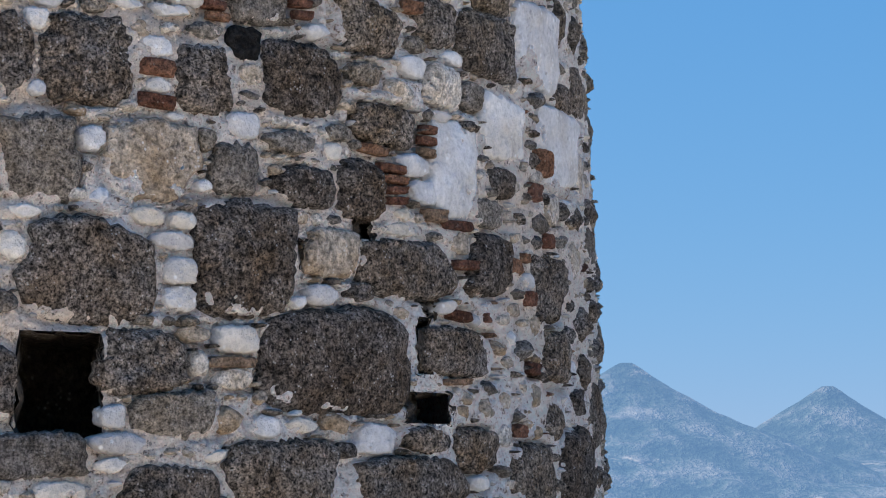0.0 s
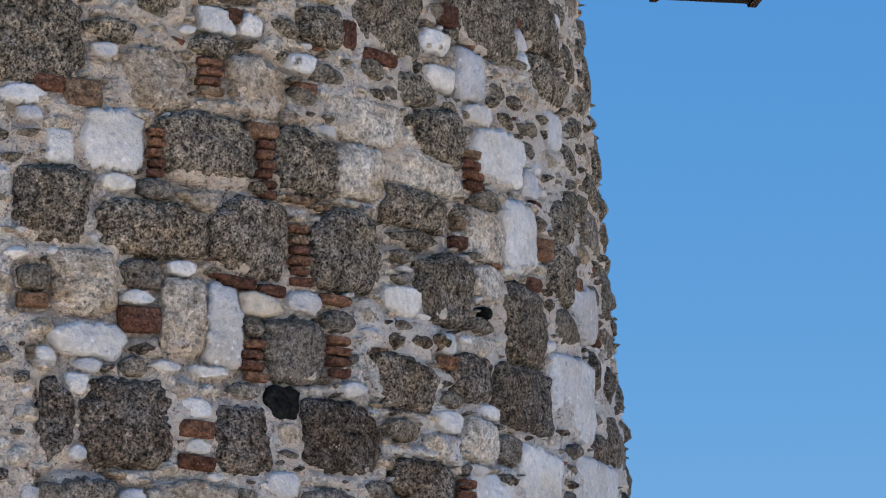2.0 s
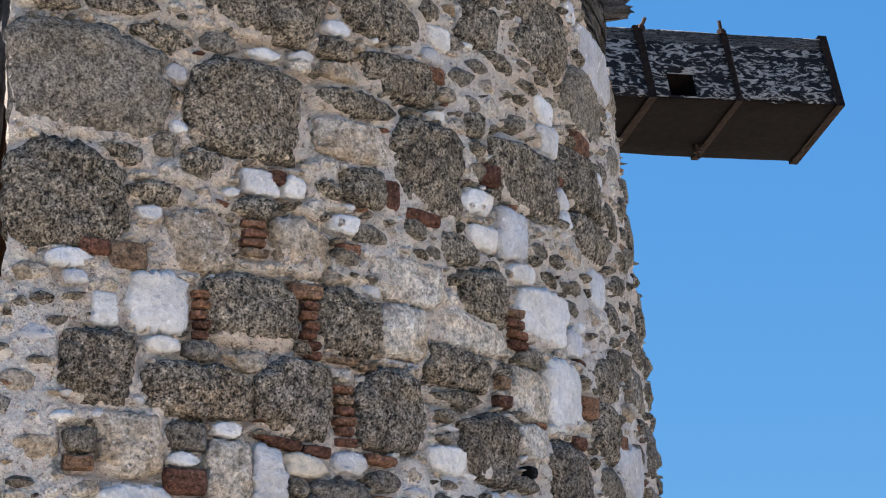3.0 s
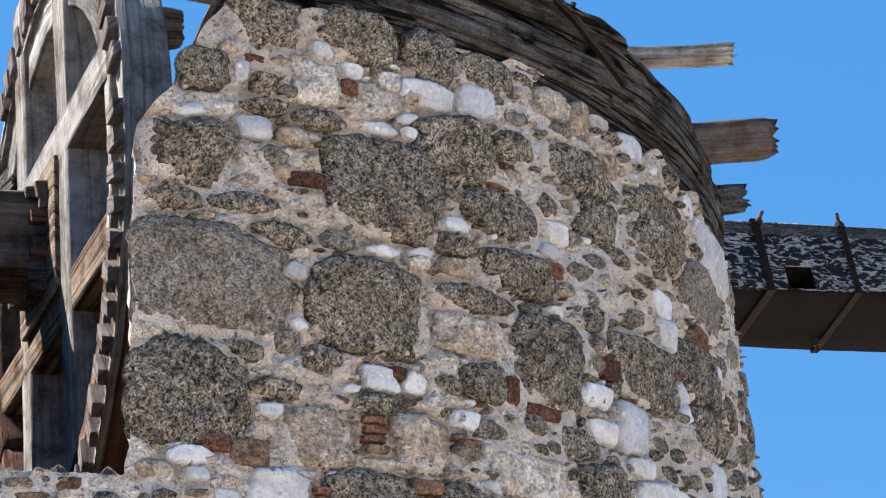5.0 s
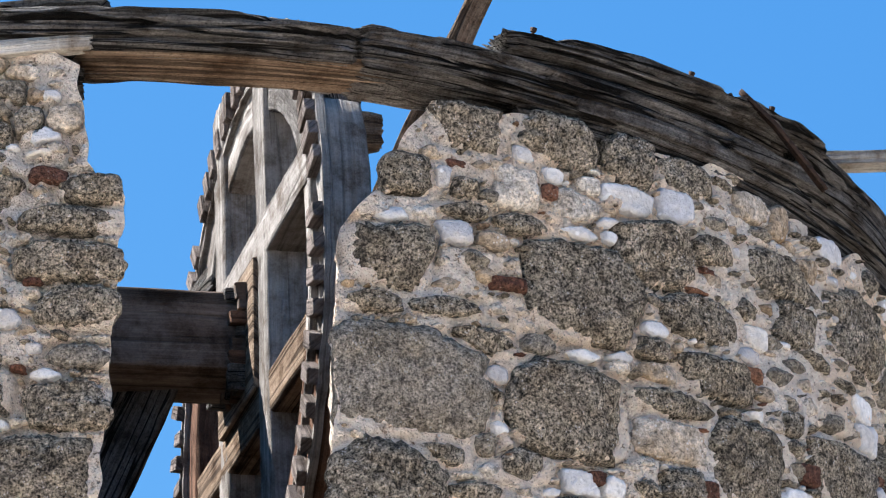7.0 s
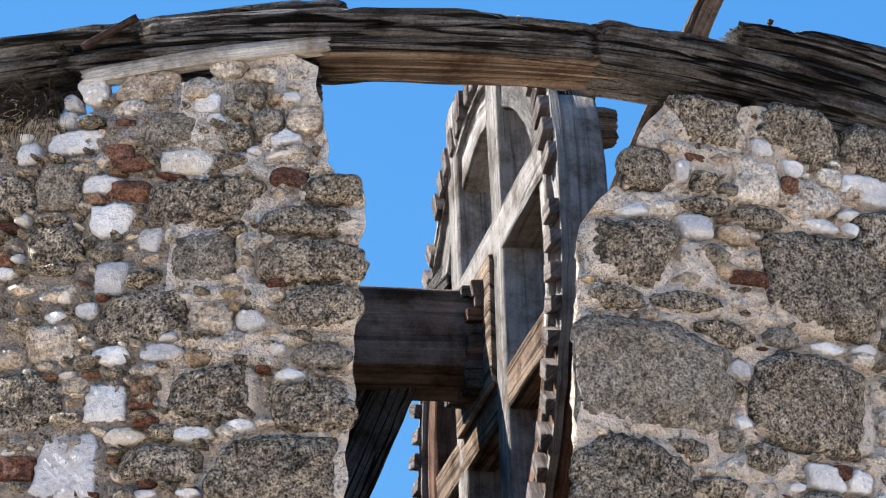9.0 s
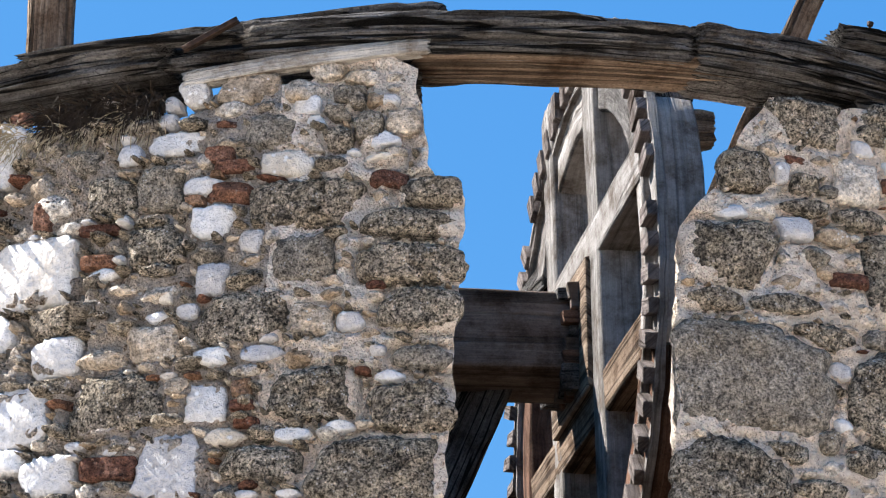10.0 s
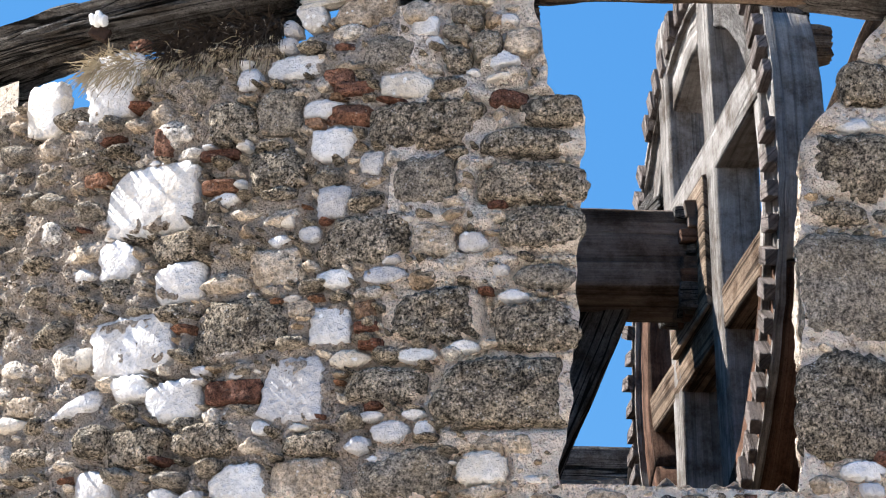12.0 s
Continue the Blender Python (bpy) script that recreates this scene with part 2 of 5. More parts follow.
RED_WOOD = wood_material("dark_red_brown_timber", (0.05, 0.026, 0.017), (0.12, 0.064, 0.042), (0.22, 0.135, 0.095), 0.4, 1.2, 30.0)
TOOTH_WOOD = wood_material("rust_brown_iron_shod_wood", (0.12, 0.098, 0.089), (0.2, 0.165, 0.15), (0.29, 0.248, 0.225), 0.3)


def peeling_material():
    m, nt, b = material("black_paint_flaking_off_grey_wood", 0.7)
    uv = nt.nodes.new("ShaderNodeUVMap").outputs["UV"]
    mp = nt.nodes.new("ShaderNodeMapping")
    mp.inputs["Scale"].default_value = (16, 38, 1)
    nt.links.new(uv, mp.inputs["Vector"])
    flake = noise_tex(nt, 1.0, 5, 0.6, mp.outputs["Vector"], 1.4)
    wood = ramp(nt, noise_tex(nt, 3.0, 4, 0.6, mp.outputs["Vector"]), [(0.3, (0.16, 0.15, 0.14)), (0.7, (0.36, 0.35, 0.34))])
    mask = ramp(nt, flake, [(0.5, grey(0.0)), (0.56, grey(1.0))])
    nt.links.new(mix(nt, mask, (0.012, 0.012, 0.014), wood), b.inputs["Base Color"])
    bump(nt, b, flake, 0.01)
    return m


FLAKED = peeling_material()


def plain_material(name, a, b_, scale, rough=0.8, metallic=0.0, dent=0.004):
    m, nt, b = material(name, rough, metallic)
    n = noise_tex(nt, scale, 5, 0.65, place_of(nt))
    nt.links.new(ramp(nt, n, [(0.3, a), (0.7, b_)]), b.inputs["Base Color"])
    bump(nt, b, n, dent)
    return m


IRON = plain_material("rusty_black_iron", (0.02, 0.016, 0.014), (0.075, 0.045, 0.032), 60, 0.65, 0.5)
NEAR_BLACK = plain_material("near_black_brown_plank", (0.002, 0.0013, 0.001), (0.009, 0.0055, 0.004), 26)
DARK_WOOD = wood_material("dark_aged_shaft_timber", (0.06, 0.043, 0.034), (0.14, 0.106, 0.086), (0.24, 0.195, 0.165), 0.3, 0.7, 18.0)
DRY_GRASS = plain_material("dry_straw", (0.26, 0.205, 0.135), (0.46, 0.4, 0.29), 30)
DARK_ROOTS = plain_material("dead_dark_twigs", (0.012, 0.009, 0.007), (0.06, 0.045, 0.034), 30)
PORCELAIN = plain_material("white_glazed_ceramic", (0.7, 0.7, 0.68), (0.82, 0.82, 0.8), 20, 0.25)
TURF = plain_material("dry_pale_ground", (0.45, 0.385, 0.31), (0.57, 0.5, 0.42), 0.6, 0.95, 0.0, 0.03)


# ---- mesh helpers ----
def as_mesh(name, verts, faces, mat, smooth=True, uvs=None):
    me = bpy.data.meshes.new(name)
    me.from_pydata([tuple(v) for v in verts], [], [tuple(f) for f in faces])
    if uvs is not None:
        layer = me.uv_layers.new(name="UVMap")
        flat = np.array(uvs, dtype=np.float32)[np.array([l.vertex_index for l in me.loops])]
        layer.data.foreach_set("uv", flat.ravel())
    me.materials.append(mat)
    if smooth:
        me.polygons.foreach_set("use_smooth", [True] * len(me.polygons))
    me.update()
    return me


def thing(name, label, category, at=(0, 0, 0), group="", kind=""):
    return tagged(move(new(name), Matrix.Translation(at)), label, category, group, kind)


def move(ob, m):
    ob.matrix_world = m
    return ob


def part(name, me, parent, m=None, label=""):
    ob = new(name, me)
    ob.parent = parent
    ob.matrix_basis = m if m is not None else Matrix()
    if label:
        ob["label"] = label
    return ob


def lattice(seed, n=64):
    return np.random.RandomState(seed).rand(n, n)


def fbm(x, y, seed, octaves=4):
    """Smooth value noise of two arrays, about -1 to 1."""
    total, amp, norm = 0.0, 1.0, 0.0
    for k in range(octaves):
        g = lattice(seed + k)
        xi, yi = np.floor(x).astype(int), np.floor(y).astype(int)
        fx, fy = x - xi, y - yi
        fx, fy = fx * fx * (3 - 2 * fx), fy * fy * (3 - 2 * fy)
        a, b, c, d = g[xi % 64, yi % 64], g[(xi + 1) % 64, yi % 64], g[xi % 64, (yi + 1) % 64], g[(xi + 1) % 64, (yi + 1) % 64]
        total = total + amp * (a * (1 - fx) * (1 - fy) + b * fx * (1 - fy) + c * (1 - fx) * fy + d * fx * fy)
        norm += amp
        x, y, amp = x * 2.03 + 7.1, y * 2.03 + 3.7, amp * 0.5
    return 2 * total / norm - 1


def timber(name, path, wide, high, mat, seed, rough=0.012, corner=0.16, turn=0.0, turn_end=None, taper=1.0, step=0.045, up=(0, 0, 1), crack=1.0, sag=0.0, fine=6, groove=0.0):
    """An old squared timber along a path of points, with worn arrises, grain ridges and split ends."""
    pts = [Vector(p) for p in path]
    lens = [0.0]
    for a, b in zip(pts, pts[1:]):
        lens.append(lens[-1] + (b - a).length)
    n = max(4, int(lens[-1] / step))
    section, k = [], fine
    for sx, sy in ((1, 1), (-1, 1), (-1, -1), (1, -1)):
        ends = {(1, 1): ((1, 1 - corner), (1 - corner, 1)), (-1, 1): ((-1 + corner, 1), (-1, 1 - corner)), (-1, -1): ((-1, -1 + corner), (-1 + corner, -1)), (1, -1): ((1 - corner, -1), (1, -1 + corner))}[(sx, sy)]
        section += [Vector((*ends[0], 0)), Vector((sx * (1 - corner * 0.3), sy * (1 - corner * 0.3), 0)), Vector((*ends[1], 0))]
    full = []
    for a, b in zip(section, section[1:] + section[:1]):
        long_side = (a - b).length > 0.6
        full += [a] + ([a.lerp(b, f / k) for f in range(1, k)] if long_side else [])
    count = len(full)
    i_arr, j_arr = np.meshgrid(np.arange(n + 1), np.arange(count), indexing="ij")
    length = lens[-1]
    ridge = fbm(i_arr * length / n * 2.5 + seed, j_arr * 0.9 + seed * 3.1, 40 + seed, 3) * rough
    ridge += np.minimum(fbm(i_arr * length / n * 1.2 + seed * 2, j_arr * 1.9 + seed * 1.7, 90 + seed, 2) + 0.35, 0) * rough * 2.2 * crack
    if groove:
        across = j_arr * 6.0 / k
        for pick, (run, spread, deep) in enumerate(((0.55, 0.5, 1.0), (1.3, 0.9, 0.6), (2.4, 1.7, 0.35))):
            split = fbm(i_arr * length / n * run + seed * 1.3, across * spread + seed * 2.7, 130 + seed + 7 * pick, 3)
            ridge -= groove * deep * np.clip(1 - np.abs(split) / (0.07 + 0.05 * pick), 0, 1) ** 0.7
    bend = fbm(np.arange(n + 1) * length / n * 1.1 + seed, np.full(n + 1, seed * 0.7), 60 + seed, 2)
    verts, uvs, faces = [], [], []
    around = [0.0]
    for a, b in zip(full, full[1:]):
        around.append(around[-1] + ((a.x - b.x) ** 2 * wide * wide + (a.y - b.y) ** 2 * high * high) ** 0.5 / 2)
    for i in range(n + 1):
        s = length * i / n
        q = max(j for j in range(len(pts) - 1) if lens[j] <= s + 1e-6)
        f = (s - lens[q]) / max(lens[q + 1] - lens[q], 1e-6)
        at = pts[q].lerp(pts[q + 1], f)
        ahead = (pts[q + 1] - pts[q]).normalized()
        if len(pts) > 2:
            prev = (pts[q] - pts[q - 1]).normalized() if q else ahead
            nxt = (pts[q + 2] - pts[q + 1]).normalized() if q + 2 < len(pts) else ahead
            ahead = ((ahead + prev).lerp(ahead + nxt, f)).normalized()
        side = ahead.cross(Vector(up)).normalized()
        above = side.cross(ahead)
        a = radians(turn + ((turn_end if turn_end is not None else turn) - turn) * i / n)
        fat = 1 + (taper - 1) * i / n
        if i in (0, n):
            fat *= 0.9 if corner > 0.1 else 0.985
        for j, c in enumerate(full):
            cx, cy = c.x * wide / 2 * fat, c.y * high / 2 * fat
            grow = 1 + 2 * ridge[i, j] / max(0.06, min(wide, high))
            cx, cy = cx * grow, cy * grow
            jag = ahead * (0.02 * math.sin(j * 2.3 + seed) * (rough / 0.012)) if i in (0, n) else Vector()
            verts.append(at + side * (cx * math.cos(a) - cy * math.sin(a)) + above * (cx * math.sin(a) + cy * math.cos(a) + bend[i] * rough * 1.5 + sag * math.sin(math.pi * i / n)) + jag)
            uvs.append((s, around[j]))
    for i in range(n):
        for j in range(count):
            jn = (j + 1) % count
            faces.append((i * count + j, (i + 1) * count + j, (i + 1) * count + jn, i * count + jn))
    for i, flip in ((0, 1), (n, -1)):
        mid = sum((verts[i * count + j] for j in range(count)), Vector()) / count
        verts.append(mid)
        uvs.append((lens[-1] * i / n, 0.3))
        for j in range(count):
            tri = (len(verts) - 1, i * count + (j + 1) % count, i * count + j)
            faces.append(tri[::-1] if flip > 0 else tri)
    return as_mesh(name, verts, faces, mat, True, uvs)


def block(name, x, y, z, mat, bevel=0.01, jitter=0.0, seed=0):
    """A bevelled box between the given limits, slightly out of true."""
    bm = bmesh.new()
    bmesh.ops.create_cube(bm, size=1.0)
    rnd = random.Random(seed)
    for v in bm.verts:
        v.co = Vector(((x[0] + x[1]) / 2 + v.co.x * (x[1] - x[0]), (y[0] + y[1]) / 2 + v.co.y * (y[1] - y[0]), (z[0] + z[1]) / 2 + v.co.z * (z[1] - z[0])))
        v.co += Vector((rnd.uniform(-1, 1), rnd.uniform(-1, 1), rnd.uniform(-1, 1))) * jitter
    bmesh.ops.bevel(bm, geom=list(bm.edges), offset=bevel, segments=2, profile=0.6, affect="EDGES")
    layer = bm.loops.layers.uv.new("UVMap")
    size = (x[1] - x[0], y[1] - y[0], z[1] - z[0])
    axis = size.index(max(size))
    others = [a for a in range(3) if a != axis]
    for f in bm.faces:
        for l in f.loops:
            l[layer].uv = (l.vert.co[axis], l.vert.co[others[0]] + l.vert.co[others[1]])
    me = bpy.data.meshes.new(name)
    bm.to_mesh(me)
    bm.free()
    me.materials.append(mat)
    return me


# ---- ground and distance ----
def ground():
    n = 40
    radii = [0.0] + [2.0 * 1.32 ** k for k in range(28)]
    verts, faces = [(0, 0, 0)], []
    for k, r in enumerate(radii[1:]):
        for j in range(n):
            a = 2 * math.pi * j / n
            slope = -min(60.0, max(0.0, r - 60) * 0.12)
            verts.append((r * math.cos(a), 10 + r * math.sin(a), slope + (0.05 * math.sin(j * 3 + k * 5) if r < 60 else 0)))
    for j in range(n):
        faces.append((0, 1 + j, 1 + (j + 1) % n))
    for k in range(len(radii) - 2):
        for j in range(n):
            a, b = 1 + k * n + j, 1 + k * n + (j + 1) % n
            faces.append((a, a + n, b + n, b))
    ob = new("ground", as_mesh("ground", verts, faces, TURF))
    tagged(ob, "dry pale summer ground round the mill hill", "ground", kind="structure")


def mountain_material():
    """Scrub, pale rock and clearings seen through kilometres of air: a weak blue glow of the rock itself paints the
    haze.
    """
    m, nt, b = material("hazed_far_scrub_and_rock", 1.0)
    where = place_of(nt)
    scrub = ramp(nt, noise_tex(nt, 0.02, 9, 0.75, where), [(0.42, (0.008, 0.014, 0.01)), (0.5, (0.025, 0.032, 0.024)), (0.57, (0.06, 0.058, 0.05)), (0.7, (0.12, 0.107, 0.09))])
    scree = ramp(nt, noise_tex(nt, 0.012, 6, 0.7, where, 0.5), [(0.6, grey(0.0)), (0.7, grey(1.0))])
    scrub = mix(nt, scree, scrub, (0.17, 0.14, 0.11))
    nt.links.new(scrub, b.inputs["Base Color"])
    # blue emission stands in for the air in between
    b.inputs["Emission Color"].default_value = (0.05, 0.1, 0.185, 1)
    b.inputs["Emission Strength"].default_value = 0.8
    bump(nt, b, noise_tex(nt, 0.02, 6, 0.7, where), 45.0)
    return m


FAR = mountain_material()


def mountain(name, label, azimuth, far, peak, half, base, seed, sharp=1.25):
    """A hill at an azimuth to the right of +y, with gullied flanks."""
    cx, cy = far * math.sin(radians(azimuth)), far * math.cos(radians(azimuth))
    n = 90
    g = np.linspace(-1, 1, n)
    gx, gy = np.meshgrid(g, g, indexing="ij")
    r = np.sqrt(gx * gx + gy * gy + 0.0016) - 0.04
    wob = fbm(gx * 4 + 9, gy * 4 + 3, seed, 5)
    ridge = 1 - np.abs(fbm(gx * 7 + 2, gy * 7 + 5, seed + 11, 4))
    z = peak * np.clip(1 - (r * (1 + 0.18 * wob)) ** (1 / sharp) , -0.2, 1) 
    z = z + base * 0 + (ridge - 0.7) * 0.1 * peak * np.clip(r * 2.2, 0, 1)
    verts = np.stack([cx + gx * half, cy + gy * half, z - 40], -1).reshape(-1, 3)
    idx = np.arange(n * n).reshape(n, n)
    faces = np.stack([idx[:-1, :-1], idx[1:, :-1], idx[1:, 1:], idx[:-1, 1:]], -1).reshape(-1, 4)
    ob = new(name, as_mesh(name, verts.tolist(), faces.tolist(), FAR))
    tagged(ob, label, "mountain", kind="structure")


ground()
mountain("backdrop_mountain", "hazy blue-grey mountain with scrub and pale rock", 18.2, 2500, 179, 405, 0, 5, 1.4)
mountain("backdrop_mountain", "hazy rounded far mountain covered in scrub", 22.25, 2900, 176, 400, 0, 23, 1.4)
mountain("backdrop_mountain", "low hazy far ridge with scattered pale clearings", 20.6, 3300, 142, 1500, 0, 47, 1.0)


# ---- the tower ----
CY, EYE = 10.0, 1.6


def radius(z):
    h = z - EYE
    return 3.055 - 0.035 * h - 0.0068 * h * h


def on_wall(theta, z, out=0.0):
    """A point of the outer face: degrees round the tower to the left of its front, height, metres proud."""
    a, r = radians(theta), radius(z) + out
    return Vector((-r * math.sin(a), CY - r * math.cos(a), z))


def wall_pose(theta, z, out=0.0, lean=0.0):
    a = radians(theta)
    right, normal = Vector((math.cos(a), -math.sin(a), 0)), Vector((-math.sin(a), -math.cos(a), 0))
    m = Matrix((right, -normal, Vector((0, 0, 1)))).transposed().to_4x4()
    m.translation = on_wall(theta, z, out)
    return m @ pose(0, 0, 0, 0, lean, 0)


SILL = 3.55
VOIDS = ((-39.6, 1.897, 1.9, 0.045, 0.3), (-39.4, 2.07, 0.6, 0.08, 0.2), (-34.8, 2.386, 0.7, 0.03, 0.15), (-30.6, 2.3, 0.3, 0.035, 0.06), (-40.15, 2.18, 0.9, 0.02, 0.06))
HOLE = (-16.1, 1.922, 2.15, 0.135)      # angle, height, half angle, half height of the small window


def top_of(theta):
    """Height of the wall's ragged top under the timbers."""
    return 5.02 + 0.03 * np.sin(theta * 0.31) + 0.035 * np.sin(theta * 0.83 + 1) - np.clip((theta - 6) * 0.004, 0, 0.12) - np.clip((-theta - 38) * 0.004, 0, 0.1) - 0.07 * np.exp(-((theta + 14.5) / 1.8) ** 2) - 0.11 * np.exp(-((theta + 28.6) / 1.6) ** 2) + 0.05 * np.exp(-((theta - 12) / 5.0) ** 2)


def edge_left(z):
    return np.interp(z, [3.5, 3.62, 3.85, 4.2, 4.62, 4.72, 4.88, 5.1], [3.5, 3.1, 2.7, 2.5, 2.3, 4.2, 4.9, 5.3]) + 0.12 * np.sin(z * 23) + 0.08 * np.sin(z * 51)


def edge_right(z):
    return np.interp(z, [3.5, 3.9, 4.4, 4.58, 4.66, 4.78, 4.86, 5.0, 5.1], [-9.0, -9.3, -9.35, -9.8, -10.9, -12.7, -13.2, -15.0, -15.8]) - 0.12 * np.sin(z * 19) - 0.07 * np.sin(z * 47)


def relief(theta, z):
    s = np.radians(theta) * 2.95
    rough_left = np.clip((theta - 8) / 14, 0, 1)
    return 0.012 * fbm(s * 11 + 40, z * 11, 3, 4) + 0.006 * fbm(s * 38 + 11, z * 38, 8, 3) - 0.004 - 0.008 * np.abs(fbm(s * 30 + 3, z * 30, 27, 3)) + 0.005 * fbm(s * 75 + 9, z * 75, 33, 2) + rough_left * (0.03 * fbm(s * 7 + 5, z * 7, 17, 4) - 0.03 * np.abs(fbm(s * 16 + 5, z * 22, 19, 3)))


def sheet(left, right, low, high, nu, nv):
    """A piece of the outer face between two edges and two heights (functions or numbers)."""
    u, v = np.meshgrid(np.linspace(0, 1, nu), np.linspace(0, 1, nv), indexing="ij")
    z = low + ((5.0 if callable(high) else high) - low) * v
    for _ in range(3):
        t0 = left(z) if callable(left) else left
        t1 = right(z) if callable(right) else right
        theta = t0 + (t1 - t0) * u
        hi = high(theta) if callable(high) else high
        z = low + (hi - low) * v
    h = z - EYE
    r = 3.055 - 0.035 * h - 0.0068 * h * h + relief(theta, z)
    a = np.radians(theta)
    p = np.stack([-r * np.sin(a), CY - r * np.cos(a), z], -1)
    return p, theta, z


def grid_faces(nu, nv, start=0, flip=False):
    idx = np.arange(nu * nv).reshape(nu, nv) + start
    q = np.stack([idx[:-1, :-1], idx[1:, :-1], idx[1:, 1:], idx[:-1, 1:]], -1).reshape(-1, 4)
    return q[:, ::-1] if flip else q


def build_wall():
    verts, faces, count, earthy = [], [], 0, []

    def put(p, drop=None, earth=0):
        nonlocal count
        nu, nv = p.shape[:2]
        q = grid_faces(nu, nv, count)
        if drop is not None:
            q = q[~drop[:-1, :-1].reshape(-1)]
        verts.append(p.reshape(-1, 3))
        earthy.extend([int(earth)] * len(q))
        faces.extend(q.tolist())
        count += nu * nv

    def inward(line, depth, steps=12, seed=1, way=None, shy=0, earth=0):
        """The thickness of the wall along an edge line."""
        away = np.array([0, CY, 0]) - line if way is None else np.tile(np.array(way, float), (len(line), 1))
        jamb = (np.abs(line[:, 0]) < 1.0) & (line[:, 1] < CY) & (way is None)      # straight back beside the opening
        away[jamb, 0] = 0.3 * np.sign(line[jamb, 0])
        away[:, 2] = 0
        away /= np.linalg.norm(away, axis=1)[:, None]
        d = np.linspace(0, depth, steps)
        p = line[:, None, :] + away[:, None, :] * d[None, :, None]
        w = fbm(np.arange(len(line))[:, None] * 0.25 + d[None] * 0, d[None] * 9 + np.arange(len(line))[:, None] * 0.05, seed, 3)
        w[jamb] = 0
        p[:, 1:, 0] += 0.03 * w[:, 1:] if not shy else shy * 0.03 * np.abs(w[:, 1:])
        p[:, 1:, 2] += 0.02 * w[:, 1:]
        put(p, None, earth)

    # below the opening: fine in front, with the small window left out
    p, th, z = sheet(40.0, -88.0, 1.45, SILL, 880, 290)
    gap = np.zeros(th.shape, bool)
    for a, zc, da, dz, deep in (*VOIDS, (*HOLE, 0.5)):
        gap |= (np.abs(th - a) < da) & (np.abs(z - zc) < dz)
    put(p, gap)
    # left and right of the opening
    p, th, z = sheet(46.0, 13.0, SILL, top_of, 250, 220)
    put(p, earth=True)
    inward(p[:, -1], 0.62, seed=5)
    p, th, z = sheet(13.0, edge_left, SILL, top_of, 90, 220)
    put(p)
    inward(p[-1], 0.62, seed=4, way=(-0.13, 1, 0), shy=-1)
    inward(p[:, -1], 0.62, seed=5)
    p, th, z = sheet(edge_right, -88.0, SILL, top_of, 560, 220)
    put(p)
    inward(p[0], 0.62, seed=6, way=(0.06, 1, 0), shy=1)
    inward(p[:, -1], 0.62, seed=7)
    sill_line = np.array([on_wall(t, SILL + 0.012 * math.sin(t * 2.1) + 0.01 * math.sin(t * 5.3)) for t in np.linspace(3.8, -9.6, 60)])
    inward(sill_line, 0.62, seed=8)
    # the rest of the round, coarse
    for lo, hi, t0, t1, nu in ((0.0, 1.45, 180.0, -180.0, 120), (1.45, 5.0, 180.0, 40.0, 60), (1.45, 5.0, -88.0, -180.0, 40)):
        put(sheet(t0, t1, lo, hi, nu, 24)[0])
    # inner face and the far top
    def inner(t0, t1, lo, hi, nu, nv, window=False):
        u, v = np.meshgrid(np.radians(np.linspace(t0, t1, nu)), np.linspace(lo, hi, nv), indexing="ij")
        r = 2.36 + 0.02 * fbm(u * 20 + 30, v * 8, 5, 3)
        seen = (np.abs(np.degrees(u) - 360 - HOLE[0]) < HOLE[2] + 0.7) & (np.abs(v - HOLE[1]) < HOLE[3] + 0.03)
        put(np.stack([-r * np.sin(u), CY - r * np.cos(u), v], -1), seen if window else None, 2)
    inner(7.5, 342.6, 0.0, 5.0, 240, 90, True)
    inner(-17.4, 7.5, 0.0, SILL, 12, 30)
    far_top = np.array([on_wall(t, 5.0) for t in np.linspace(46, 272, 120)])
    inward(far_top, 0.62, seed=9)
    # sides and backs of the small window and of the gaps left by fallen stones
    for a, zc, da, dz, deep in (*VOIDS, (*HOLE, 0.6)):
        ring = [(a - da, zc - dz), (a + da, zc - dz), (a + da, zc + dz), (a - da, zc + dz), (a - da, zc - dz)]
        loop = []
        for (t0, z0), (t1, z1) in zip(ring, ring[1:]):
            loop += [on_wall(t0 + (t1 - t0) * f / 8 + 0.2 * math.sin(z0 * 70 + f * 1.7), z0 + (z1 - z0) * f / 8 + 0.008 * math.sin(t0 * 5 + f * 2.1), 0.0) for f in range(8)]
        # recess sides take the dark inner colour, so their shade is painted in
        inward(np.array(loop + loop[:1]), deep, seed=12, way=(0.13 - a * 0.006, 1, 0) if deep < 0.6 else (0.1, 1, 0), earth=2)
        if deep < 0.6:
            put(np.array([[on_wall(a + u * da * 2.5, zc + v * dz * 1.3, -deep * 0.9) for v in (-1, 0, 1)] for u in (-1, 0, 1)]))
    me = as_mesh("wall", np.concatenate(verts).tolist(), faces, MORTAR)
    me.materials.append(EARTH)
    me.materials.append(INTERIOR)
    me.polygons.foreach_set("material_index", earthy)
    return me


tower = thing("windmill_tower", "round rubble stone windmill tower with a broken opening at the top", "windmill", (0, CY, 0))


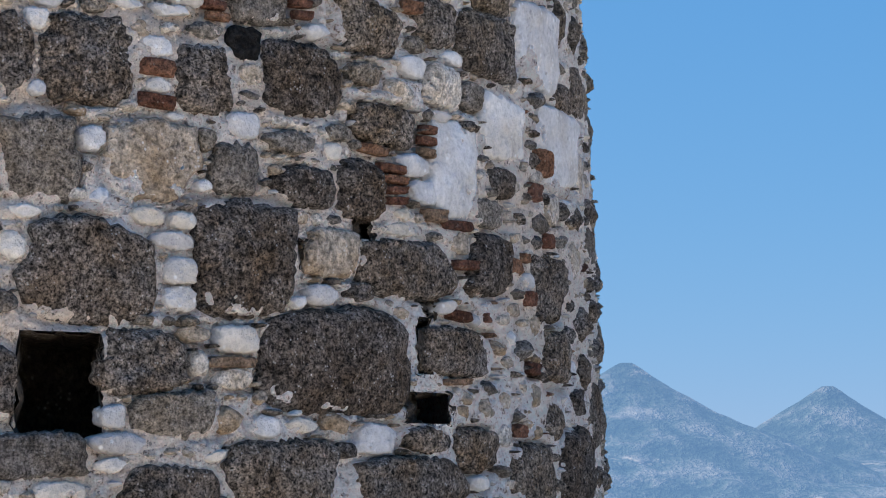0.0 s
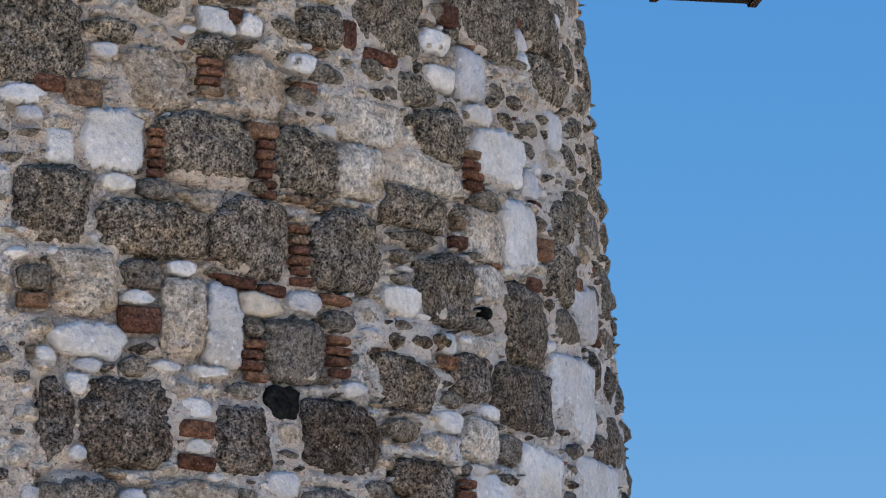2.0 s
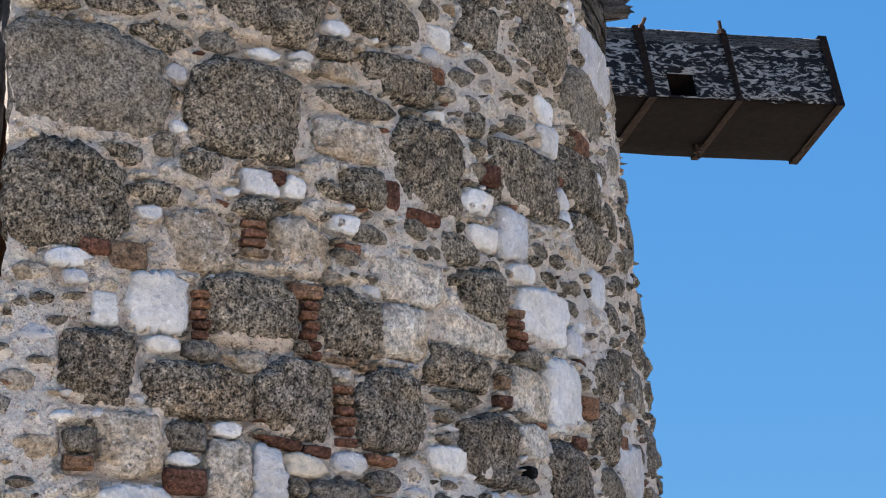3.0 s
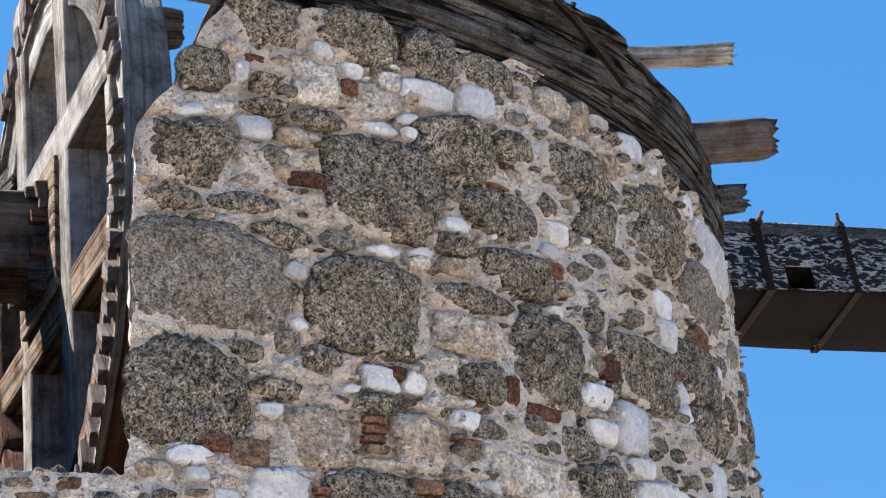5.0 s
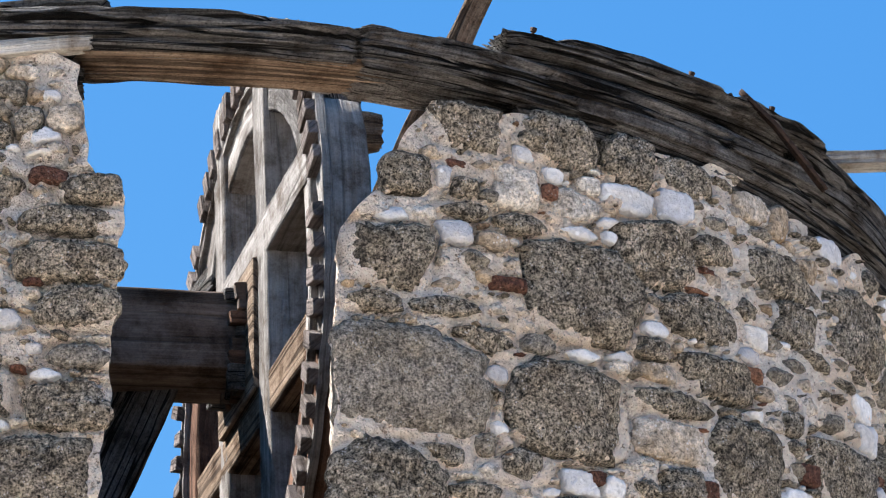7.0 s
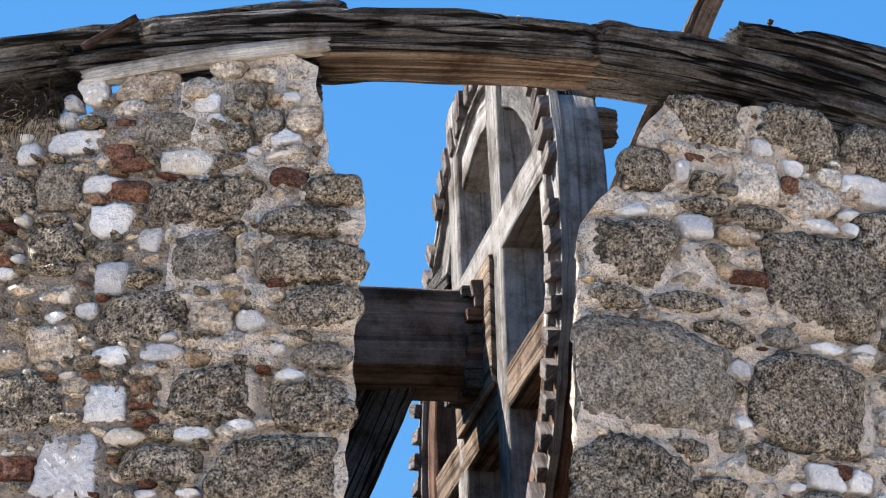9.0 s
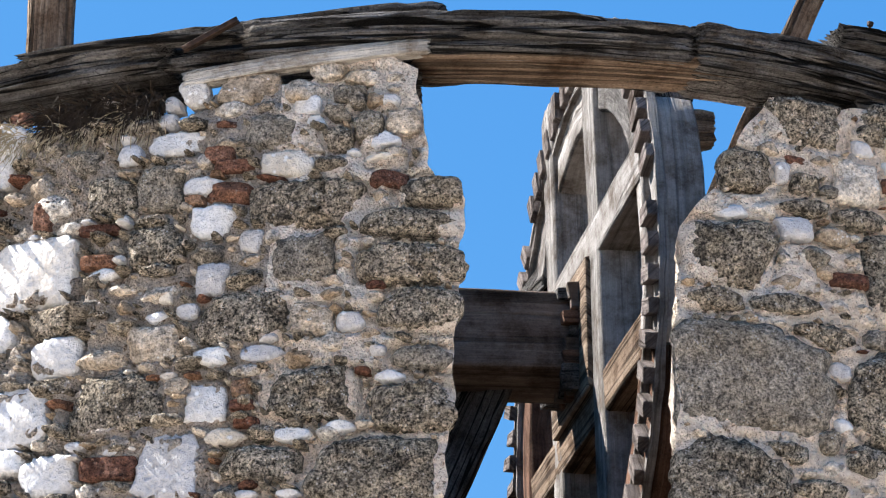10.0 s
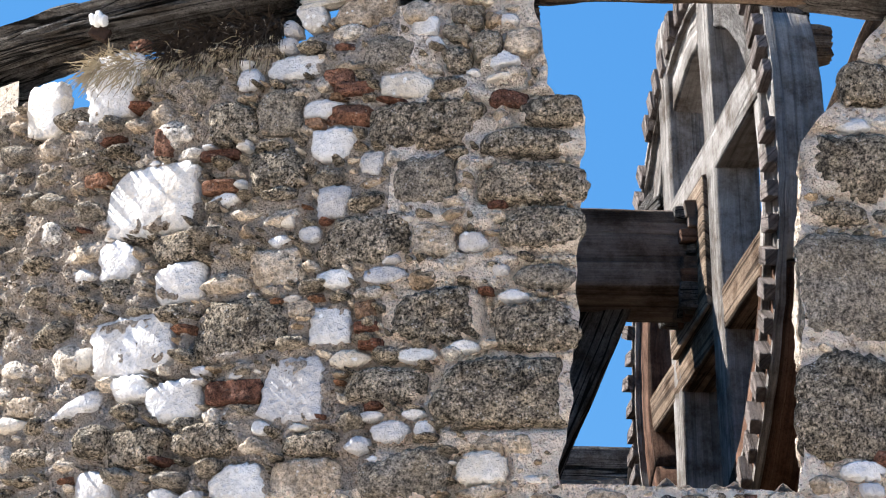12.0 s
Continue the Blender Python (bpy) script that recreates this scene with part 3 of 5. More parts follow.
# unseen disc, added to keep daylight out of the room behind the window
def light_stop_floor():
    ring = [(2.4 * math.sin(2 * math.pi * k / 48), 2.4 * math.cos(2 * math.pi * k / 48)) for k in range(48)]
    verts = [(x, y, z) for z in (3.1, 3.16) for x, y in ring]
    faces = [tuple(range(48))[::-1], tuple(range(48, 96))] + [(k, (k + 1) % 48, 48 + (k + 1) % 48, 48 + k) for k in range(48)]
    return as_mesh("light_stop_floor", verts, faces, plain_material("light_stop_boards", (0.05, 0.036, 0.025), (0.12, 0.09, 0.062), 6.0), False)


part("light_stop_floor", light_stop_floor(), tower, None, "unseen disc added to keep daylight out of the lower tower")
wall = part("wall", build_wall(), tower, Matrix.Translation((0, -CY, 0)), "lime mortar core of the tower wall")


# ---- timber curb on the wall top ----
def arc(r, z0, z1, t0, t1, n=14):
    pts = []
    for k in range(n + 1):
        t, z = radians(t0 + (t1 - t0) * k / n), z0 + (z1 - z0) * k / n
        pts.append((-r * math.sin(t), CY - r * math.cos(t), z))
    return pts


curb = thing("timber_curb", "ring of weathered grey curved beams lying on the wall top", "timber ring", (0, CY, 5.0))
BACK = Matrix.Translation((0, -CY, -5.0))
for k, (r, z0, z1, t0, t1, wide, high, rough) in enumerate((
        (2.74, 5.145, 5.165, 15.5, -10.6, 0.25, 0.138, 0.009),
        (2.74, 5.155, 5.115, -10.9, -46.0, 0.25, 0.15, 0.008),
        (2.74, 5.12, 5.08, -43.0, -92.0, 0.24, 0.17, 0.009),
        (2.75, 5.16, 5.125, 47.0, 20.5, 0.24, 0.12, 0.011),
        (2.7, 5.16, 5.12, 150.0, 46.0, 0.24, 0.2, 0.012),
        (2.7, 5.10, 5.17, 268.0, 149.0, 0.24, 0.22, 0.012))):
    part("curb_beam", timber("curb_beam", arc(r, z0, z1, t0, t1, 26 if abs(t1 - t0) > 60 else 14), wide, high, OLD_WOOD, 3 + k, rough, corner=0.24, step=0.025, fine=20 if k < 4 else 6, groove=0.02 if k < 4 else 0.0), curb, BACK)
for k, (r, z0, z1, t0, t1, wide, high) in enumerate((
        (2.73, 5.275, 5.34, -20.6, -50.0, 0.19, 0.09),
        (2.71, 5.31, 5.27, -47.0, -74.0, 0.19, 0.13),
        (2.68, 5.18, 5.235, 31.0, 4.0, 0.2, 0.11))):
    part("upper_beam", timber("upper_beam", arc(r, z0, z1, t0, t1), wide, high, OLD_WOOD, 21 + k, 0.011, corner=0.34, step=0.025, fine=18, groove=0.022), curb, BACK, "cracked upper curb timber")
part("lintel_plank", timber("lintel_plank", arc(2.84, 5.03, 5.095, 19.0, 4.6), 0.05, 0.045, PALE_WOOD, 31, 0.005), curb, BACK, "sun-bleached pale plank")
part("lintel_soffit", timber("lintel_soffit", arc(2.74, 5.085, 5.105, 5.5, -14.0), 0.2, 0.03, BROWN_WOOD, 33, 0.008), curb, BACK, "brown underside board over the opening")
sliver_rnd = random.Random(17)
for k in range(16):
    t0 = sliver_rnd.uniform(-66, -24) if k < 11 else sliver_rnd.uniform(8, 36)
    span, r, z = sliver_rnd.uniform(6, 16), sliver_rnd.uniform(2.80, 2.865), sliver_rnd.uniform(5.09, 5.2)
    me = timber("splinter", arc(r, z, z + sliver_rnd.uniform(-0.03, 0.03), t0 + span / 2, t0 - span / 2, 8), sliver_rnd.uniform(0.025, 0.05), sliver_rnd.uniform(0.02, 0.05), OLD_WOOD, 140 + k, 0.012)
    part("splinter", me, curb, BACK)
part("sole_plate", timber("sole_plate", arc(2.80, 5.045, 4.985, -21.0, -78.0, 20), 0.09, 0.05, OLD_WOOD, 35, 0.01), curb, BACK, "thin dark board bedded on the wall top")
part("bracket", timber("bracket", [(-0.36, 7.3, 5.035), (-0.25, 7.3, 5.035)], 0.12, 0.06, OLD_WOOD, 34, 0.005), curb, BACK)


def nail(parent, at, tilt, size=0.05):
    bm = bmesh.new()
    bmesh.ops.create_cone(bm, cap_ends=True, segments=7, radius1=0.004, radius2=0.005, depth=size, matrix=Matrix.Translation((0, 0, size / 2 - 0.01)))
    bmesh.ops.create_cone(bm, cap_ends=True, segments=7, radius1=0.009, radius2=0.011, depth=0.012, matrix=Matrix.Translation((0, 0, size - 0.005)))
    me = bpy.data.meshes.new("nail")
    bm.to_mesh(me)
    bm.free()
    me.materials.append(IRON)
    part("nail", me, parent, BACK @ Matrix.Translation(at) @ pose(0, 0, 0, tilt, tilt * 1.7, 0), "rusty bent nail")


for t, z, tilt, size in ((-12.6, 5.22, -35, 0.1), (-23.0, 5.325, 6, 0.05), (-1.5, 5.2, 8, 0.05), (-6.0, 5.21, -10, 0.05), (-36, 5.355, 10, 0.05), (-41, 5.365, -12, 0.05), (-45, 5.37, 5, 0.06)):
    a = radians(t)
    nail(curb, (-2.74 * math.sin(a), CY - 2.74 * math.cos(a), z), tilt, size)
# iron strap nailed across the curb timbers
part("iron_strap", timber("iron_strap", [(1.80, 7.87, 5.39), (1.90, 7.85, 5.27), (2.06, 7.88, 5.07)], 0.03, 0.014, IRON, 41, 0.002, step=0.02), curb, BACK, "bent rusty iron strap")
part("iron_strap", timber("iron_strap", [(-0.78, 7.22, 5.19), (-0.93, 7.24, 5.10)], 0.022, 0.016, IRON, 42, 0.002, step=0.02), curb, BACK, "broken rusty iron strap")


# ---- loose rafters left on the curb ----
def rafter(a, b, wide, high, mat, seed, label, name="rafter_stub"):
    base = Vector(a)
    ob = thing(name, label, "rafter", base, "rafters on the curb")
    path = [Vector(a) - base, (Vector(a) + Vector(b)) / 2 - base, Vector(b) - base]
    part("timber", timber("timber", path, wide, high, mat, seed, 0.014, up=(0, 0, 1) if abs(path[2].normalized().z) < 0.9 else (0, 1, 0)), ob)
    return ob


rafter((2.02, 8.62, 5.47), (2.62, 8.58, 5.515), 0.08, 0.055, PALE_WOOD, 51, "pale split rafter end jutting out over the curb")
rafter((2.2, 9.3, 5.42), (2.97, 9.28, 5.50), 0.13, 0.13, DARK_WOOD, 52, "dark rotten rafter end jutting out over the curb")
rafter((2.3, 9.9, 5.40), (3.04, 9.9, 5.49), 0.1, 0.1, OLD_WOOD, 53, "short grey rafter end jutting out over the curb")
rafter((-1.37, 7.6, 5.2), (-1.39, 7.62, 6.1), 0.125, 0.1, BROWN_WOOD, 54, "squared brown roof post standing on the curb", "roof_post")
rafter((0.60, 7.98, 4.80), (1.09, 7.82, 5.95), 0.075, 0.06, BROWN_WOOD, 55, "thin leaning grey pole behind the curb", "leaning_pole")
rafter((0.03, 10.34, 5.25), (-0.76, 10.45, 3.3), 0.22, 0.14, OLD_WOOD, 56, "dark heavy brace leaning under the windshaft", "brace_post")


# ---- windshaft with its brake wheel ----
SHAFT_TURN, SHAFT_RISE = 8.4, 2.8
shaft_m = Matrix.Translation((0.335, 10.30, EYE + 3.727)) @ pose(0, 0, 0, 0, -SHAFT_RISE, SHAFT_TURN)
windshaft = tagged(move(new("windshaft"), shaft_m), "squared timber windshaft with wooden brake wheel and flaking black outer end", "windmill shaft")
part("inner_shaft", timber("inner_shaft", [(-2.6, 0, 0), (2.45, 0, 0)], 0.335, 0.335, DARK_WOOD, 61, 0.006, corner=0.08, turn=2, turn_end=12, crack=0.6), windshaft)


def shaft_end():
    me = timber("outer_shaft", [(2.44, 0.06, -0.014), (3.9, 0.06, -0.014)], 0.46, 0.34, FLAKED, 62, 0.005, corner=0.05, turn=14, turn_end=15, step=0.04, crack=0.5)
    me.materials.append(NEAR_BLACK)
    bm = bmesh.new()
    bm.from_mesh(me)
    turn = radians(14.5)
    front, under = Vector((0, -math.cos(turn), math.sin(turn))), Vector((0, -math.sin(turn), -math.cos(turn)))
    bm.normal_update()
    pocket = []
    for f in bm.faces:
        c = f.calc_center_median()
        # faces turned down go near-black: the underside's shade is put into the colour
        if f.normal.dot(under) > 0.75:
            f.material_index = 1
        if f.normal.dot(front) > 0.75 and 3.10 < c.x < 3.21 and 0.03 < c.dot(under) < 0.14:
            pocket.append(f)
    if pocket:
        ret = bmesh.ops.extrude_face_region(bm, geom=pocket)
        bmesh.ops.delete(bm, geom=[f for f in pocket if f.is_valid], context="FACES_ONLY")
        bmesh.ops.translate(bm, vec=-front * 0.2, verts=[g for g in ret["geom"] if isinstance(g, bmesh.types.BMVert)])
        # the mortise walls get the same near-black, a painted dark recess
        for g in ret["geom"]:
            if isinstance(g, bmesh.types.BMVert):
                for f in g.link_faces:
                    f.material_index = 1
    bm.to_mesh(me)
    bm.free()
    return me


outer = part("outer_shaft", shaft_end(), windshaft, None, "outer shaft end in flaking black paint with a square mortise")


def band(x, wide, proud, turn):
    """A flat iron band bent round the squared shaft."""
    turn = radians(turn)
    near, above = Vector((0, -math.cos(turn), math.sin(turn))), Vector((0, math.sin(turn), math.cos(turn)))
    bm = bmesh.new()
    for sx in (-wide / 2, wide / 2):
        for a, b in ((1, 1), (-1, 1), (-1, -1), (1, -1)):
            bm.verts.new(Vector((x + sx, 0.06, -0.014)) + near * a * (0.23 + proud) + above * b * (0.17 + proud))
    v = list(bm.verts)
    for k in range(4):
        bm.faces.new((v[k], v[(k + 1) % 4], v[4 + (k + 1) % 4], v[4 + k]))
    bmesh.ops.solidify(bm, geom=list(bm.faces), thickness=0.012)
    bmesh.ops.recalc_face_normals(bm, faces=list(bm.faces))
    me = bpy.data.meshes.new("iron_band")
    bm.to_mesh(me)
    bm.free()
    me.materials.append(IRON)
    return me


def bolt(at, way, size=0.09):
    m = Matrix.Translation(at) @ Vector(way).to_track_quat("Z", "Y").to_matrix().to_4x4()
    bm = bmesh.new()
    bmesh.ops.create_cone(bm, cap_ends=True, segments=8, radius1=0.008, radius2=0.008, depth=size, matrix=m @ Matrix.Translation((0, 0, size / 2)))
    bmesh.ops.create_cone(bm, cap_ends=True, segments=6, radius1=0.018, radius2=0.018, depth=0.02, matrix=m @ Matrix.Translation((0, 0, size * 0.45)))
    bmesh.ops.create_cone(bm, cap_ends=True, segments=6, radius1=0.014, radius2=0.009, depth=0.03, matrix=m @ Matrix.Translation((0, 0, 0.01)))
    me = bpy.data.meshes.new("bolt")
    bm.to_mesh(me)
    bm.free()
    me.materials.append(IRON)
    return me


for x, w, turn in ((3.0, 0.038, 14), (3.40, 0.032, 14.5), (3.88, 0.04, 15)):
    part("iron_band", band(x, w, 0.008, turn), windshaft, None, "rusty iron band")
part("bolt", bolt((3.0, -0.12, 0.17), (0.5, -0.1, 1)), windshaft)
part("bolt", bolt((3.40, -0.12, 0.17), (-0.1, 0, 1)), windshaft)
part("bolt", bolt((3.36, 0.15, -0.2), (0.2, 0, -1), 0.07), windshaft)

RIM_IN, RIM_OUT, RIM_WIDE = 1.05, 1.37, 0.165
RIM = Matrix.Translation((0, -0.11, -0.11)) @ pose(0, 0, 0, 0, 1.5, 0) @ Matrix.Diagonal((1, 1, 0.925, 1))     # the rim has sagged out of true on its arms
wheel = part("brake_wheel", block("brake_wheel", (-0.02, 0.14), (-0.34, 0.34), (-0.27, 0.27), BROWN_WOOD, 0.015, 0.01, 3), windshaft, Matrix.Translation((0.015, 0, 0)), "wooden clasp-arm brake wheel with worn cogs")


def felloe(a0, a1, seed):
    """One curved piece of the rim, with a rounded inner edge."""
    n, sect = 12, [(RIM_IN + 0.012, 0.0), (RIM_OUT - 0.01, 0.0), (RIM_OUT, 0.012), (RIM_OUT + 0.004, RIM_WIDE / 2), (RIM_OUT, RIM_WIDE - 0.012), (RIM_OUT - 0.012, RIM_WIDE), (RIM_IN + 0.012, RIM_WIDE), (RIM_IN, RIM_WIDE - 0.012), (RIM_IN, 0.012)]
    verts, uvs, faces = [], [], []
    rnd = random.Random(seed)
    for i in range(n + 1):
        a = a0 + (a1 - a0) * i / n
        for j, (r, x) in enumerate(sect):
            rr, xx = r + rnd.uniform(-0.004, 0.004), x + rnd.uniform(-0.003, 0.003)
            verts.append((xx, rr * math.cos(a), rr * math.sin(a)))
            uvs.append((1.2 * a, j * 0.07))
    c = len(sect)
    for i in range(n):
        for j in range(c):
            faces.append((i * c + j, (i + 1) * c + j, (i + 1) * c + (j + 1) % c, i * c + (j + 1) % c))
    faces.append(tuple(range(c)))
    faces.append(tuple(reversed(range(n * c, n * c + c))))
    # lower felloes red-brown, with the tower's shade put into their dark tone
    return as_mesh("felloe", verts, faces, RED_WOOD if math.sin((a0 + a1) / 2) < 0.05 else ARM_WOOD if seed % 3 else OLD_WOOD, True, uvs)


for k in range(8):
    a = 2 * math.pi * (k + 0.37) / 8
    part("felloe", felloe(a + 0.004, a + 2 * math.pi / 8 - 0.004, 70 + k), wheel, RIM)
for k, (u, mat) in enumerate(((-0.4, ARM_WOOD), (0.4, ARM_WOOD))):
    part("arm", timber("arm", [(0.085, u, -1.2), (0.085, u, 1.2)], 0.19, 0.17, mat, 81 + k, 0.004, up=(1, 0, 0), crack=0.5), wheel)
for k, v in enumerate((-0.33, 0.31)):
    part("arm", timber("arm", [(0.085, -1.24, v), (0.085, 1.1, v)], 0.17, 0.17, BROWN_WOOD if k == 0 else ARM_WOOD, 85 + k, 0.004, up=(0, 0, 1), crack=0.5), wheel)
COGS = 68
cog_mesh = block("cog", (-0.052, 0.02), (-0.062, 0.062), (-0.033, 0.033), TOOTH_WOOD, 0.005, 0.004, 5)
for k in range(COGS):
    a = 2 * math.pi * k / COGS
    worn = 0.75 + 0.35 * random.Random(k).random()
    if k % 23 == 9:
        continue
    part("cog", cog_mesh, wheel, RIM @ pose(0, 0, 0, math.degrees(a), 0, 0) @ Matrix.Translation((0, 1.31, 0)) @ pose(0, 0, 0, 7 + 22 * (worn - 0.92), 0, 0) @ Matrix.Diagonal((worn, 1, 1, 1)))


def rail(r0, r1, x0, x1, mat, seed):
    """A thin worn hoop on the face of the wheel beside the cogs."""
    n, rnd = 96, random.Random(seed)
    verts, uvs, faces = [], [], []
    for i in range(n):
        a = 2 * math.pi * i / n
        for j, (r, x) in enumerate(((r0, x1), (r0, x0), (r1, x0), (r1, x1))):
            verts.append((x + rnd.uniform(-0.004, 0.004), (r + rnd.uniform(-0.004, 0.004)) * math.cos(a), (r + rnd.uniform(-0.004, 0.004)) * math.sin(a)))
            uvs.append((1.2 * a, j * 0.05))
    for i in range(n):
        for j in range(4):
            p, q = i * 4, (i + 1) % n * 4
            faces.append((p + j, q + j, q + (j + 1) % 4, p + (j + 1) % 4))
    return as_mesh("rail", verts, faces, mat, False, uvs)


part("rail", rail(1.36, 1.385, -0.012, 0.02, ARM_WOOD, 6), wheel, RIM, "thin worn hoop beside the cogs")
part("rail", rail(1.22, 1.24, -0.025, 0.01, ARM_WOOD, 4), wheel, RIM, "thin worn hoop beside the cogs")
# packing wedges and boards round the shaft, against the wheel
wedge_rnd = random.Random(9)
for side in range(4):
    for k in range(8):
        y0, h = -0.215 + 0.053 * k, 0.03 + 0.05 * wedge_rnd.random()
        me = block("wedge", (-0.1 - 0.05 * wedge_rnd.random(), 0.0), (y0, y0 + 0.05), (0.15, 0.18 + 0.6 * h), (DARK_WOOD, OLD_WOOD, RED_WOOD)[k % 3], 0.006, 0.009, side * 11 + k)
        part("wedge", me, wheel, Matrix.Translation((0.055, 0, 0)) @ pose(0, 0, 0, 90 * side + 5, 0, 0))
part("peg", timber("peg", [(0.10, -1.28, 0.385), (0.25, -1.28, 0.385)], 0.11, 0.14, BROWN_WOOD, 95, 0.004, corner=0.5, up=(0, 0, 1)), wheel, None, "round log end")
part("splinter", timber("splinter", [(-0.02, 1.2, -0.45), (-0.05, 1.24, -0.75)], 0.03, 0.06, NEAR_BLACK, 96, 0.01), wheel, None, "torn dark splinter")
for a, b, w, h, sd in (((-0.05, 0.98, 0.44), (0.06, 0.72, 0.6), 0.05, 0.12, 97), ((-0.1, 0.8, 0.4), (0.0, 0.5, 0.46), 0.04, 0.06, 98)):
    part("broken_board", timber("broken_board", [a, b], w, h, OLD_WOOD, sd, 0.012), wheel, None, "broken grey board wedged in the wheel")


# ---- small things on the wall top ----
def tuft(name, label, theta0, theta1, z, count, mat, seed, long, droop):
    """Many thin dry blades in one mesh."""
    rnd = random.Random(seed)
    verts, faces = [], []
    for _ in range(count):
        t = rnd.uniform(theta0, theta1)
        a = on_wall(t, z + rnd.uniform(-0.02, 0.03), rnd.uniform(-0.06, 0.0))
        n = Vector((-math.sin(radians(t)), -math.cos(radians(t)), 0))
        way = (n * rnd.uniform(0.1, 0.7) + Vector((rnd.uniform(-0.6, 0.6), 0, rnd.uniform(-droop, 1 - droop)))).normalized()
        length, w = long * rnd.uniform(0.4, 1.0), rnd.uniform(0.0015, 0.004)
        side = way.cross(Vector((0, 1, 0.3))).normalized() * w
        base = len(verts)
        for k in range(4):
            f = k / 3
            p = a + way * length * f + Vector((0, 0, -0.5 * long * f * f * rnd.uniform(0.2, 1)))
            verts += [p - side * (1 - f * 0.8), p + side * (1 - f * 0.8)]
        for k in range(3):
            faces.append((base + 2 * k, base + 2 * k + 1, base + 2 * k + 3, base + 2 * k + 2))
    return tagged(new(name, as_mesh(name, verts, faces, mat)), label, "dry plants", kind="stuff")


tuft("dry_grass", "pale dry grass tuft growing on the wall top", 30.0, 34.0, 4.95, 700, DRY_GRASS, 5, 0.09, 0.6)
tuft("dry_grass", "bleached dry grass hanging below the curb", 20.5, 31.0, 4.92, 420, DRY_GRASS, 6, 0.10, 0.85)
tuft("dead_twigs", "dark dead twigs matted under the curb", 20.5, 28.0, 4.98, 1800, DARK_ROOTS, 7, 0.11, 0.8)


def insulator():
    ob = thing("insulator", "white ceramic cable insulator on a dark bracket on the curb", "insulator", on_wall(32.9, 5.10, 0.03))
    bm = bmesh.new()
    profile = [(0.0, 0.0), (0.022, 0.0), (0.03, 0.008), (0.03, 0.02), (0.018, 0.026), (0.018, 0.034), (0.026, 0.04), (0.022, 0.05), (0.0, 0.054)]
    rings = []
    for r, z in profile:
        rings.append([bm.verts.new((r * math.cos(2 * math.pi * k / 14), -z, r * math.sin(2 * math.pi * k / 14))) for k in range(14)])
    for a, b in zip(rings, rings[1:]):
        for k in range(14):
            bm.faces.new((a[k], a[(k + 1) % 14], b[(k + 1) % 14], b[k]))
    bmesh.ops.remove_doubles(bm, verts=list(bm.verts), dist=1e-5)
    me = bpy.data.meshes.new("cup")
    bm.to_mesh(me)
    bm.free()
    me.materials.append(PORCELAIN)
    small = Matrix.Diagonal((0.75, 0.75, 0.75, 1))
    part("cup", me, ob, pose(-0.008, 0, 0.0, 15, 20, 70) @ small)
    part("cup", me, ob, pose(0.012, 0, 0.01, 20, 0, -75) @ small)
    part("bracket", block("bracket", (-0.01, 0.05), (0.0, 0.03), (-0.05, -0.01), IRON, 0.004), ob, pose(0, 0, 0, 0, 25, 0))


insulator()


# ---- stones of the wall ----
def rock(seed, power, lump, flat, seg=28, rings=8, chop=0.99, bumpy=1.0, facet=0.0):
    """A stone of unit size set in the wall: rounded block outline, domed rough face, its rim behind the mortar."""
    rnd = random.Random(seed)
    ph = [rnd.uniform(0, 6.28) for _ in range(6)]
    sides = 7 if seg > 20 else 5
    cuts = [(2 * math.pi * (q + rnd.uniform(-0.35, 0.35)) / sides, rnd.uniform(0.86, 1.12)) for q in range(sides)]
    planes = [(rnd.uniform(-2.0, 2.0), rnd.uniform(-2.0, 2.0)) for _ in range(6)]
    verts, faces = [(0.0, -1.0, 0.0)], []
    for k in range(1, rings + 2):
        f = min(k / rings, 1.0)
        r = f ** 0.8
        for j in range(seg):
            a = 2 * math.pi * j / seg
            c, s = math.cos(a), math.sin(a)
            out = (abs(c) ** power + abs(s) ** power) ** (-1 / power)
            out *= 1 + lump * (0.5 * math.sin(2 * a + ph[0]) + 0.5 * math.sin(3 * a + ph[1]) + 0.35 * math.sin(5 * a + ph[2]) + 0.22 * math.sin(9 * a + ph[3]))
            for way, off in cuts:
                if math.cos(a - way) > 0.3:
                    out = min(out, off * chop / math.cos(a - way))
            out *= 1 + 0.035 * noise.noise(Vector((9 * c + seed, 9 * s, 3.3))) + 0.03 * noise.noise(Vector((20 * c, 20 * s + seed, 1.7)))
            x, z = 0.5 * out * r * c, 0.5 * out * r * s
            y = -1.0 + 1.5 * f ** flat + 0.55 * noise.noise(Vector((x * 3 + seed, seed * 1.3, z * 3))) + bumpy * (0.28 * noise.noise(Vector((x * 12 + seed, seed, z * 12))) + 0.14 * noise.noise(Vector((x * 28 + seed, seed, z * 28))))
            y += facet * max(px * x + pz * z for px, pz in planes)
            if k > rings:
                y, x, z = 2.2, x * 0.98, z * 0.98
            verts.append((x, y, z))
    for j in range(seg):
        faces.append((0, 1 + j, 1 + (j + 1) % seg))
    for k in range(rings):
        for j in range(seg):
            a, b = 1 + k * seg + j, 1 + k * seg + (j + 1) % seg
            faces.append((a, a + seg, b + seg, b))
    return verts, faces


SHAPE = {"B": (5.0, 0.045, 10.0), "G": (4.2, 0.05, 10.0), "L": (3.8, 0.07, 8.0), "W": (4.4, 0.1, 8.0), "R": (11.0, 0.03, 9.0), "K": (3.0, 0.09, 5.0)}
